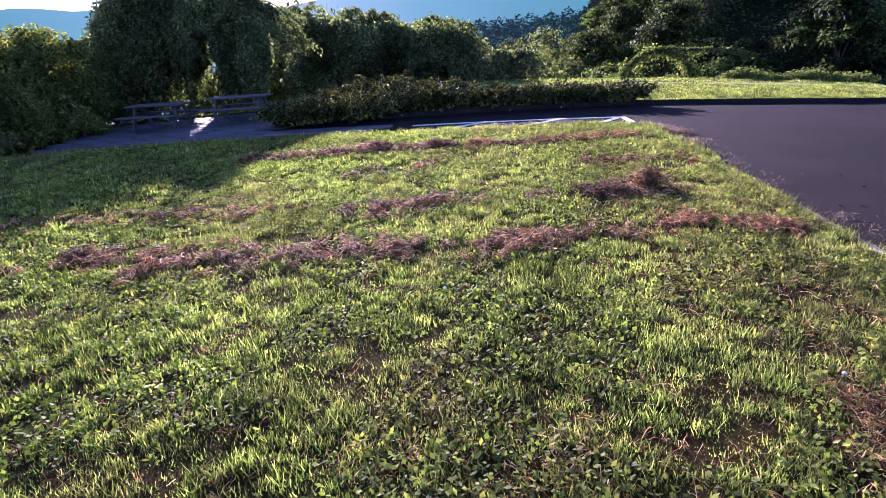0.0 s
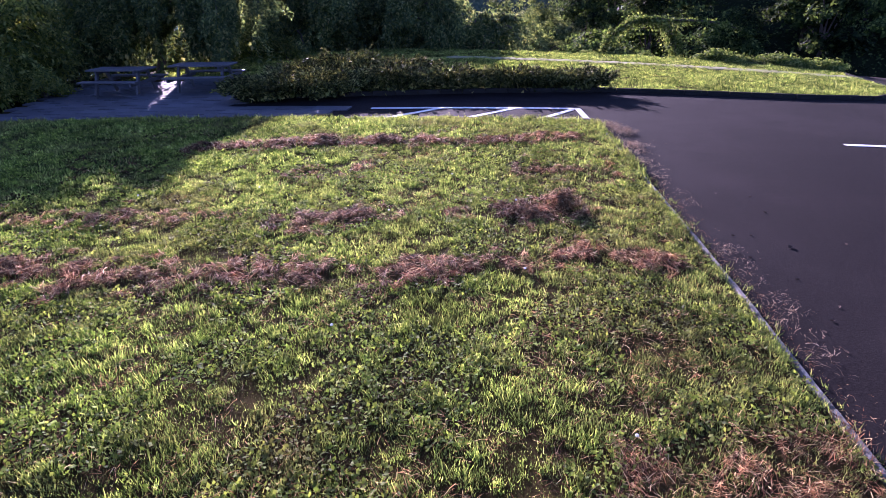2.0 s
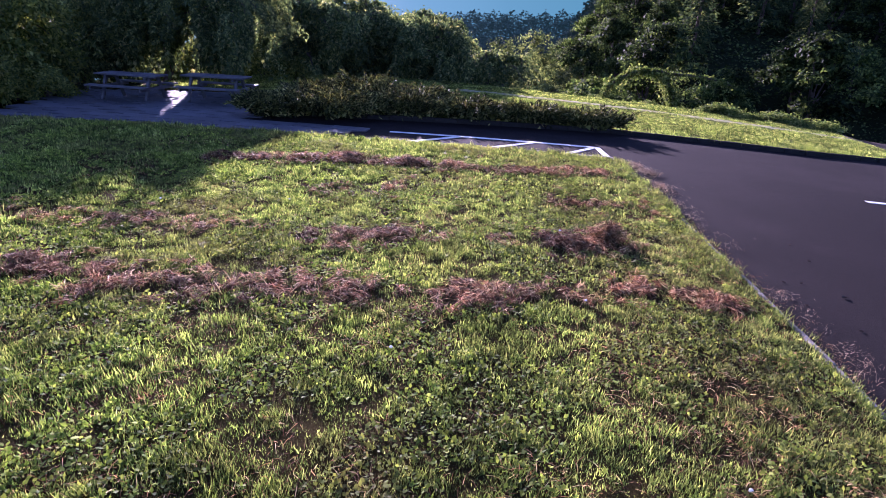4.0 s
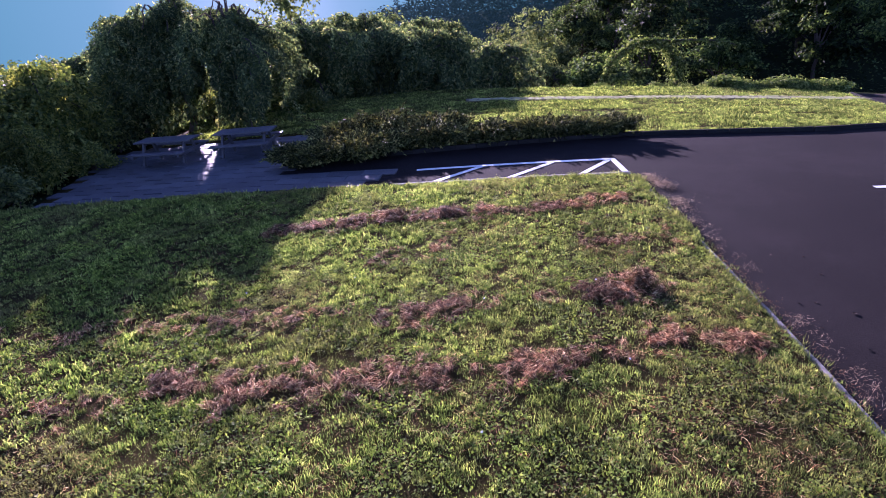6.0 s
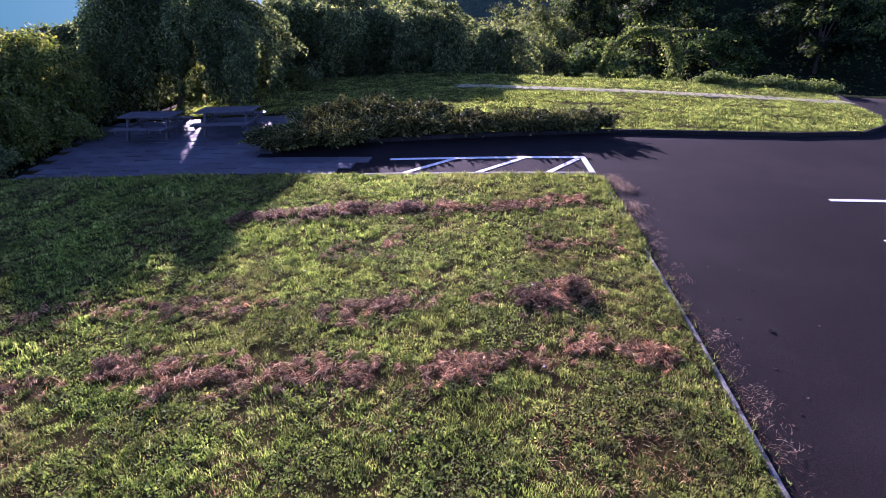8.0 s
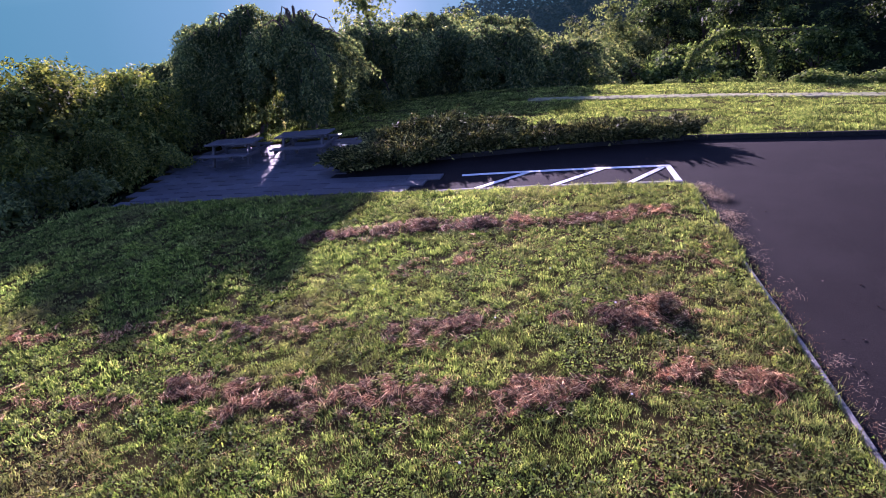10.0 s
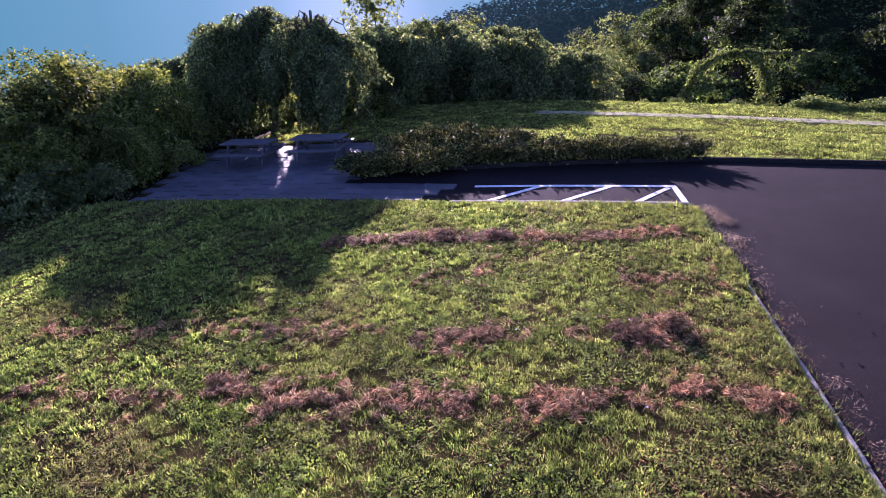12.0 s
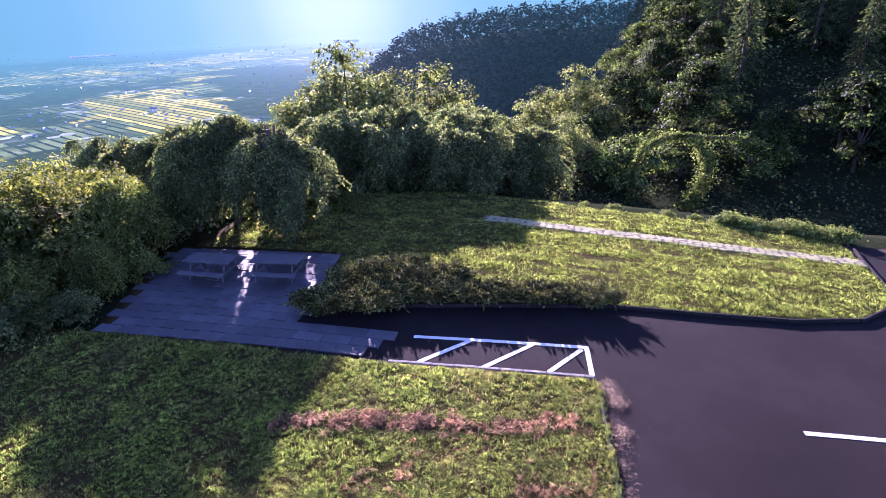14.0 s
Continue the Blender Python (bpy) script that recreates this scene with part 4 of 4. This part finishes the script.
t = tagged(weeper("weeping_tree", 1.35, 3.1, 16, 46, 0.11, 0.3, M_YELLOW, (-40.0, 0.0), 0.66, 0.1, (), 3), "small weeping tree with sunlit yellow-green hanging sprays beside the terrace", "tree", "weeping trees")
place(t, [(-15.3, 17.0, 0, 1.28, 0.1), (-14.2, 14.3, 120, 0.8, 0.1), (-15.9, 12.6, 230, 1.05, 0.1)])
t = bushy("shrub", lobes_of(8, 0.9, 0.45, 1.2, 0.4, 0.6, 0.85), 4200, 0.11, M_SLOPE, "dark leafy shrub at the edge of the shaded lawn", "shrub", "shrubs", 0.5, 0.04, stems=3)
place(t, [(-13.4, 12.7, 0, 0.8, 0.05), (-14.4, 11.6, 80, 1.0, 0.05), (-15.6, 10.4, 170, 1.1, 0.05), (-16.2, 17.5, 30, 1.2, 0.05), (-15.0, 19.3, 100, 1.1, 0.05), (-18.8, 12.0, 310, 1.5, 0.05), (-13.4, 26.4, 40, 1.3, 0.05), (-15.0, 27.4, 200, 1.4, 0.05), (-12.4, 28.4, 120, 1.4, 0.05), (-16.6, 26.6, 280, 1.3, 0.05), (-14.0, 29.8, 10, 1.6, 0.05)])

t = bushy("shrub", lobes_of(9, 0.75, 0.35, 1.05, 0.28, 0.45, 0.8), 3600, 0.09, M_YELLOW, "low yellow-green shrub catching the sun behind the weeping trees", "shrub", "sunlit shrubs", 0.4, 0.03, stems=3)
place(t, [(-8.3, 23.2, 0, 0.9, 0.05), (-9.9, 23.8, 60, 1.1, 0.05), (-11.6, 23.5, 130, 1.0, 0.05), (-13.2, 24.0, 200, 1.2, 0.05), (-14.9, 23.4, 290, 1.1, 0.05), (-16.4, 22.8, 340, 1.0, 0.05), (-13.2, 15.9, 20, 0.9, 0.05)])


# creeping junipers along the bank's kerb
def juniper(n, rx, ry, h):
    """Flat sprays of scaly twigs that reach outwards in tiers, with dark gaps between."""
    t = new("juniper")
    m, each = n // 22, 22
    a, d = rng.uniform(0, 2 * np.pi, m), np.sqrt(rng.uniform(0, 1, m))
    lump = 0.80 + 0.22 * np.sin(3 * a + 5 * d + rx) * d + 0.22 * np.sin(9 * d * np.cos(a) + h) * np.sin(8 * d * np.sin(a)) + rng.normal(0, 0.10, m)
    edge = 1 + 0.16 * np.sin(4 * a + rx) + 0.10 * np.sin(9 * a)
    low = rng.uniform(0.25, 1.0, m) ** 0.3
    z = h * lump * np.sqrt(np.clip(1 - 0.55 * d * d, 0, 1)) * low
    d = d * (0.45 + 0.55 * low ** 2)
    base = np.stack([rx * d * np.cos(a) * edge, ry * d * np.sin(a) * edge, z], -1)
    out = unit(np.stack([np.cos(a), np.sin(a), 0.1 + 0.5 * rng.uniform(size=m)], -1) + 0.5 * rand_unit(m))
    f = np.tile(np.linspace(0, 1, each), m)[:, None]
    base, o = np.repeat(base, each, 0), np.repeat(out, each, 0)
    size = np.repeat(rng.uniform(0.14, 0.34, m), each)[:, None]
    p = base + o * f * size + (0, 0, 0.05) * np.sin(3 * f) * size / 0.2 + rng.normal(0, 0.012, (m * each, 3))
    way = unit(o + 0.55 * rand_unit(m * each))
    k = m * each
    spray = leaves(p, way, rand_unit(k), rng.uniform(0.05, 0.12, k), rng.uniform(0.022, 0.042, k))
    # dense inner leaves, added to block the sun and keep the front dark
    q = 1800
    a, d = rng.uniform(0, 2 * np.pi, q), np.sqrt(rng.uniform(0, 0.5, q))
    p = np.stack([rx * d * np.cos(a), ry * d * np.sin(a), h * 0.78 * np.sqrt(1 - 0.8 * d * d) * rng.uniform(0, 1, q)], -1)
    heart = leaves(p, unit(rand_unit(q) + (0, 0, 0.6)), unit(rand_unit(q) + (0, -1.0, 0)), rng.uniform(0.12, 0.2, q), rng.uniform(0.06, 0.11, q))
    put("foliage", polys("foliage", np.concatenate([spray, heart]), 4), M_JUNIPER, t)
    for k in range(6):
        b = k * 1.05 + rng.uniform(0, 0.5)
        put("stem", welded("stem", tube(limb((0, 0, -0.05), (rx * 0.7 * math.cos(b), ry * 0.7 * math.sin(b), h * 0.5), 0.05, 6, 0.03), np.linspace(0.03, 0.01, 6), 5)), M_BARK, t)
    return tagged(t, "low spreading juniper with olive feathery sprays on the kerb", "shrub", "junipers along the kerb")


for x, y, rx, ry, h in ((2.75, 16.25, 1.05, 0.44, 0.36), (1.2, 16.0, 1.15, 0.48, 0.40), (-0.5, 15.7, 1.15, 0.52, 0.43), (-2.1, 15.4, 1.1, 0.58, 0.50), (-4.0, 14.7, 1.3, 0.8, 0.5), (-3.5, 16.3, 1.1, 0.8, 0.75), (-4.7, 16.0, 0.9, 0.7, 0.55), (-5.3, 14.3, 0.9, 0.65, 0.42), (-1.9, 16.4, 0.85, 0.5, 0.62)):
    juniper(int(15000 * (0.4 + ry)), rx, ry, h).matrix_basis = pose(x, y, float(lot(x, y)) + 0.06)

# weeds and vine mounds along the bank's outer edge
t = bushy("weed_clump", lobes_of(6, 0.45, 0.15, 0.45, 0.2, 0.32, 0.8), 1500, 0.10, M_WEED, "sunlit leafy weeds growing along the grass edge", "weeds", "weed clumps", 0.15, 0.015, stems=3)
spots = []
for i in range(30):
    x = 2.5 + 11.0 * i / 29 + rng.normal(0, 0.12)
    if rng.uniform() < (0.7 if x < 7 else 0.4):
        continue
    spots.append((x, float(isl_back(x)) + 0.5 + rng.uniform(-0.15, 0.35), rng.uniform(0, 360), rng.uniform(0.45, 0.85) * (1.45 if x > 8 else 0.9), 0.0))
for x in (-14.2, -13.2, -9.4, -8.6):
    spots.append((x, 22.6 + rng.uniform(-0.4, 0.5), rng.uniform(0, 360), rng.uniform(0.6, 1.2), 0.0))
place(t, spots)
t = tagged(weeper("vine_mound", 2.3, 3.3, 22, 50, 0.2, 0.15, M_VINE, veil=0.66, trunk=0.12), "tall bush smothered in sunlit climbing vines", "bush", "vine mounds")
place(t, [(2.2, 43.0, 100, 1.2, 0.4)])


def vine_arch(x, y):
    """A bowed sapling and a fallen stem wrapped in vines, with a dark hollow below."""
    t = new("vine_arch")
    g = float(land(x, y))
    spines = (((-1.9, 0, 0), (-2.2, 0, 2.4), (-1.6, 0, 4.2), (0.2, 0, 5.2), (1.9, 0.1, 4.6)),
              ((1.9, 0.1, 4.6), (2.6, 0, 3.4), (2.5, -0.2, 2.2), (1.9, -0.3, 1.0), (1.5, -0.3, 0)),
              ((0.9, 0, 5.1), (2.2, 0.2, 4.95), (3.8, 0.4, 4.9), (5.2, 0.6, 4.7), (6.4, 0.7, 4.3)))
    lv = []
    for k, sp in enumerate(spines):
        f = np.linspace(0, 4, 15)
        c = np.stack([np.interp(f, range(5), [p[i] for p in sp]) for i in range(3)], -1)
        c[1:-1] = (c[:-2] + c[1:-1] + c[2:]) / 3
        put("stem", welded("stem", tube(c, np.linspace(0.09, 0.04, 15), 6)), M_BARK, t)
        n = (3800, 4200, 1300)[k]
        u = rng.uniform(0, 14, n)
        i0 = np.minimum(u.astype(int), 13)
        p = c[i0] + (c[i0 + 1] - c[i0]) * (u - i0)[:, None]
        thick = (0.34, 0.60, 0.15)[k] * (1 + 0.45 * np.sin(2.1 * u + k) + 0.35 * np.sin(5.3 * u + 2 * k))
        p = p + rand_unit(n) * (thick * rng.uniform(0.4, 1, n))[:, None]
        p[:, 2] -= np.where(rng.uniform(size=n) < 0.12, rng.exponential(0.3, n), 0)
        nor = unit(rand_unit(n) + (0, 0, 0.7))
        lv.append(leaves(p, unit(np.cross(nor, rand_unit(n)) + (0, 0, -0.3)), nor, rng.uniform(0.10, 0.22, n), rng.uniform(0.08, 0.16, n)))
    put("foliage", polys("foliage", np.concatenate(lv), 4), M_WEED, t)
    t.matrix_basis = pose(x, y, g - 0.1)
    return tagged(t, "bowed sapling wrapped in sunlit climbing vines over a dark hollow", "bush", "vine arches")


vine_arch(8.2, 39.0)

# wood on the hillside
broad = [bushy("tree", lobes_of(12, 2.9, 2.2, 6.2, 1.0, 1.75, 0.66), 7200, 0.30, M_BROAD, "broad-leaved tree with a full dark crown on the wooded hillside", "tree", "hillside trees", 3.0, 0.18),
         bushy("tree", lobes_of(11, 2.1, 1.8, 7.2, 0.9, 1.5, 0.75), 6600, 0.29, M_BROAD, "slender broad-leaved tree on the wooded hillside", "tree", "hillside trees", 3.4, 0.16),
         bushy("tree", lobes_of(10, 2.9, 1.8, 4.8, 1.0, 1.6, 0.5), 6600, 0.27, M_VINE, "spreading tree with layered sunlit leaves on the hillside", "tree", "hillside trees", 2.4, 0.16)]


def cedar(high, r):
    t = new("cedar")
    put("trunk", welded("trunk", tube(limb((0, 0, -0.4), (0.1, 0, high), 0, 9, 0.03), np.linspace(0.22, 0.03, 9), 6)), M_BARK, t)
    lv = []
    for k in range(90):
        f = (k + 0.5) / 90
        a, z = k * 2.39, high * (0.1 + 0.9 * f)
        reach = r * (1 - f) ** 0.8 * rng.uniform(0.75, 1.15) + 0.15
        m = int(10 + 36 * (1 - f))
        s = rng.uniform(0.15, 1, m)
        p = np.stack([np.cos(a) * reach * s, np.sin(a) * reach * s, z - 0.35 * reach * s ** 1.6 + 0 * s], -1) + rng.normal(0, 0.13, (m, 3))
        w = unit(np.stack([np.cos(a) * np.ones(m), np.sin(a) * np.ones(m), -0.5 + 0 * s], -1) + 0.7 * rand_unit(m))
        lv.append(leaves(p, w, rand_unit(m), rng.uniform(0.3, 0.6, m), rng.uniform(0.11, 0.2, m)))
    put("crown", polys("crown", np.concatenate(lv), 4), M_CEDAR, t)
    return tagged(t, "tall dark cedar with a pointed crown on the wooded hillside", "tree", "cedars")


cedars = [cedar(11.0, 2.0), cedar(13.5, 2.3)]
wood = [[], [], [], [], []]
tries = 0
taken = []
while tries < 1500 and len(taken) < 115:
    tries += 1
    x, y = rng.uniform(1.5, 66), rng.uniform(41, 100)
    if x < 0.05 * (y - 41) + 0.5 or (x > 8.5 and y < 45.0):
        continue
    gap = 2.9 if y < 50 else 3.6
    if any((x - a) ** 2 + (y - b) ** 2 < gap * gap for a, b in taken):
        continue
    taken.append((x, y))
    tall = (x > 9 + 0.05 * y and y > 52 and rng.uniform() < 0.6)
    kind = (3 + int(rng.uniform() < 0.5)) if tall else int(rng.choice([0, 1, 2], p=[0.38, 0.22, 0.40]))
    s = rng.uniform(0.75, 1.1) if kind > 2 else rng.uniform(0.62, 1.0) 
    wood[kind].append((x, y, rng.uniform(0, 360), s, 0.3))
for ob, spots in zip(broad + cedars, wood):
    place(ob, spots)

# big trees on the slope behind the weeping trees
t = bushy("tree", lobes_of(26, 5.6, 4.0, 10.2, 1.2, 2.0, 0.7), 18000, 0.27, M_SLOPE, "large spreading tree with a sunlit crown rising from the slope", "tree", "slope trees", 5.0, 0.3)
place(t, [(-18.5, 48.5, 0, 1.15, 0.5), (-22.5, 50.5, 75, 1.05, 0.5), (-14.5, 49.5, 260, 0.95, 0.5), (-26.0, 51.0, 120, 1.0, 0.5), (-11.5, 54.0, 220, 1.1, 0.5), (-12.0, 44.5, 310, 0.62, 0.5), (-24.0, 42.0, 60, 0.6, 0.5), (-1.0, 52.0, 20, 0.75, 0.5), (2.0, 62.0, 170, 0.85, 0.5), (-33.0, 44.0, 250, 0.7, 0.5), (-5.0, 47.0, 90, 0.55, 0.5), (1.5, 43.5, 200, 0.5, 0.5)])

# undergrowth over the slopes
n = 120000
x, y = rng.uniform(-45, 75, n), 27.2 + 85 * rng.uniform(0, 1, n) ** 1.3
k = (y > np.where(x > 2, 35.0, 30.5)) & (land(x, y) > -40)
x, y = x[k], y[k]
lump = 0.5 + 0.5 * patch_noise(x, y, 0.9, 3.0)
p = np.stack([x, y, land(x, y) + rng.uniform(0, 0.5, len(x)) + 0.7 * lump.clip(0, 1.3)], -1)
nor = unit(0.7 * rand_unit(len(x)) + (0, -0.2, 1))
size = np.interp(y, [27, 50, 110], [0.12, 0.19, 0.55]) * rng.uniform(0.7, 1.4, len(x))
v = leaves(p, unit(np.cross(nor, rand_unit(len(x)))), nor, size * 1.3, size)
tagged(put("undergrowth", polys("undergrowth", v, 4), M_BROAD), "dense leafy undergrowth covering the slope below the lot", "undergrowth", kind="stuff")

# canopy of the far ridge
n = 100000
x, y = rng.uniform(-100, 120, n), rng.uniform(110, 225, n)
k = land(x, y) > -90
x, y = x[k], y[k]
cell = np.abs(np.sin(x * 0.55 + 2 * np.sin(y * 0.21)) * np.sin(y * 0.5 + 2 * np.sin(x * 0.17)))
p = np.stack([x, y, land(x, y) + 2.5 + 4.5 * np.sqrt(cell) + rng.normal(0, 0.5, len(x))], -1)
nor = unit(0.8 * rand_unit(len(x)) + (0, 0, 1))
v = leaves(p, unit(np.cross(nor, rand_unit(len(x)))), nor, rng.uniform(0.6, 1.3, len(x)), rng.uniform(0.5, 1.05, len(x)))
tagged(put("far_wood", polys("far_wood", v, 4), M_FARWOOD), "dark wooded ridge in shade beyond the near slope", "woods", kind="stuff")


# ---- clippings and leaves on the asphalt ----
n = 420
y = rng.uniform(4.0, 12.4, n)
y = y[rng.uniform(size=n) < 0.08 + 0.3 * (patch_noise(0 * y, y, 2.2, 3) > 0.4)]
x = side_x(y) + 0.17 + np.abs(rng.normal(0, 0.13, len(y)))
for clump_y, out, count in ((11.95, 0.26, 60), (11.55, 0.40, 70), (10.5, 0.32, 55), (9.5, 0.22, 20)):
    y = np.append(y, clump_y + rng.normal(0, 0.15, count))
    x = np.append(x, side_x(y[-count:]) + np.maximum(0.15, out + rng.normal(0, 0.085, count)))
locks("clippings", x, y, 0.02 + 0 * x, "dry grass clippings strewn on the asphalt by the kerb", "clippings", 16, 0.3, 0.5, M_CLIPPING).location.z = -0.06
# litter and soil washed against the kerb
y = rng.uniform(0.5, 12.2, 420)
y = y[rng.uniform(size=420) < 0.45 + 0.4 * patch_noise(0 * y, y, 4.0, 6)]
x = side_x(y) + 0.045 + np.abs(rng.normal(0, 0.035, len(y)))
locks("litter", x, y, 0.01 + 0 * x, "dark litter of dead grass lying along the kerb", "litter", 16, 0.25, 0.35).location.z = -0.075
n = 150
y = rng.uniform(-2, 11.8, n)
x = side_x(y) + 0.06 + np.abs(rng.normal(0, 0.05, n))
x, y = np.repeat(x, 5) + rng.normal(0, 0.015, n * 5), np.repeat(y, 5) + rng.normal(0, 0.015, n * 5)
grass_on("kerb_weeds", x, y, 0.0, rng.uniform(0.03, 0.09, n * 5), rng.uniform(0.008, 0.014, n * 5), "thin weeds sprouting between the kerb and the asphalt")


def dead_leaf():
    bm = bmesh.new()
    vs = [bm.verts.new((0.04 * c, 0.025 * s_, 0.012 * abs(s_) + 0.004)) for c, s_ in ((-1, 0), (-0.4, -0.9), (0.4, -0.8), (1, 0), (0.4, 0.8), (-0.4, 0.9))]
    mid = bm.verts.new((0, 0, 0))
    for a, b in zip(vs, vs[1:] + vs[:1]):
        bm.faces.new((a, b, mid))
    me = bpy.data.meshes.new("fallen_leaf")
    r = bmesh.ops.extrude_face_region(bm, geom=bm.faces[:])
    bmesh.ops.translate(bm, verts=[v for v in r["geom"] if isinstance(v, bmesh.types.BMVert)], vec=(0, 0, 0.002))
    bm.to_mesh(me)
    bm.free()
    return tagged(put("fallen_leaf", me, M_DEADLEAF), "dark curled dead leaf lying on the asphalt", "leaf", "fallen leaves")


leaf_thing = dead_leaf()
leaf_thing.matrix_basis = pose(4.68, 6.42, float(lot(4.68, 6.42)) + 0.004, 0, 0, 20)
for i in range(26):
    y = rng.uniform(2.5, 13.5)
    x = float(side_x(y)) + 0.25 + abs(rng.normal(0, 0.7))
    copy_thing(leaf_thing, pose(x, y, float(lot(x, y)) + 0.004, 0, 0, rng.uniform(0, 360)) @ Matrix.Diagonal((0.6, 0.6, 0.6, 1)))


# ---- villages in the valley ----
def farmhouse():
    h = new("farmhouse")
    part("wall", box(bmesh.new(), (14, 9, 6), Matrix(), 0.1), M_PAINT, h)
    bm = bmesh.new()
    v = [bm.verts.new(c) for c in ((-8, -6, 5.6), (8, -6, 5.6), (8, 6, 5.6), (-8, 6, 5.6), (-8, 0, 9.5), (8, 0, 9.5))]
    for f in ((0, 1, 5, 4), (2, 3, 4, 5), (0, 4, 3), (1, 2, 5), (0, 3, 2, 1)):
        bm.faces.new([v[i] for i in f])
    part("roof", bm, M_ROOF, h)
    return tagged(h, "distant farmhouse with a pale roof among the rice fields", "house", "valley houses")


first = farmhouse()
first.matrix_basis = pose(-900, 1060, float(land(-900, 1060)), 0, 0, 20)
for i in range(150):
    cx, cy, r = ((-1120, 1080, 170), (-1500, 1500, 260), (-800, 1500, 200), (-2000, 2300, 350), (-1300, 2600, 300), (-900, 900, 120))[i % 6]
    x, y = cx + rng.normal(0, r), cy + rng.normal(0, r)
    copy_thing(first, pose(x, y, float(land(x, y)), 0, 0, rng.uniform(0, 180)) @ Matrix.Diagonal((*([rng.uniform(0.3, 0.55)] * 2), 0.4, 1)))


def long_hall(azimuth, far, length, deep):
    h = new("hall")
    part("wall", box(bmesh.new(), (length, deep * 0.96, 6), Matrix.Translation((0, 0, -1)), 0.1), M_PAINT, h)
    part("roof", box(bmesh.new(), (length + 4, deep, 1.0), Matrix.Translation((0, 0, 5)), 0.2), M_GLASSHOUSE, h)
    x, y = -far * math.sin(radians(azimuth)), far * math.cos(radians(azimuth))
    h.matrix_basis = pose(x, y, float(land(x, y)), 0, 0, azimuth)
    return tagged(h, "distant long hall with a bright sheet roof on the valley floor", "building", "valley halls")


long_hall(44.0, 3300, 190, 120)
long_hall(22.5, 3500, 150, 110)
long_hall(13.0, 3500, 160, 110)


# ---- small white clover flowers in the lawn ----
def clover_flower():
    f = new("clover_flower")
    bm = bmesh.new()
    bmesh.ops.create_icosphere(bm, subdivisions=2, radius=0.013, matrix=Matrix.Translation((0, 0, 0.085)) @ Matrix.Diagonal((1, 1, 0.75, 1)))
    part("flower_head", bm, M_PAINT, f)
    put("stem", welded("stem", tube([(0, 0, -0.01), (0.003, 0, 0.04), (0, 0, 0.082)], (0.0025, 0.002, 0.002), 5)), M_CLOVER, f)
    return tagged(f, "small white clover flower standing in the lawn", "flower", "clover flowers")


flower = clover_flower()
flower.matrix_basis = pose(2.41, 2.95, float(lot(2.41, 2.95) + swell(2.41, 2.95)) + 0.03)
for i in range(7):
    x, y = rng.uniform(-4, 3.3), rng.uniform(1.6, 9.0)
    copy_thing(flower, pose(x, y, float(lot(x, y) + swell(x, y)) + 0.05, 0, 0, rng.uniform(0, 360)))
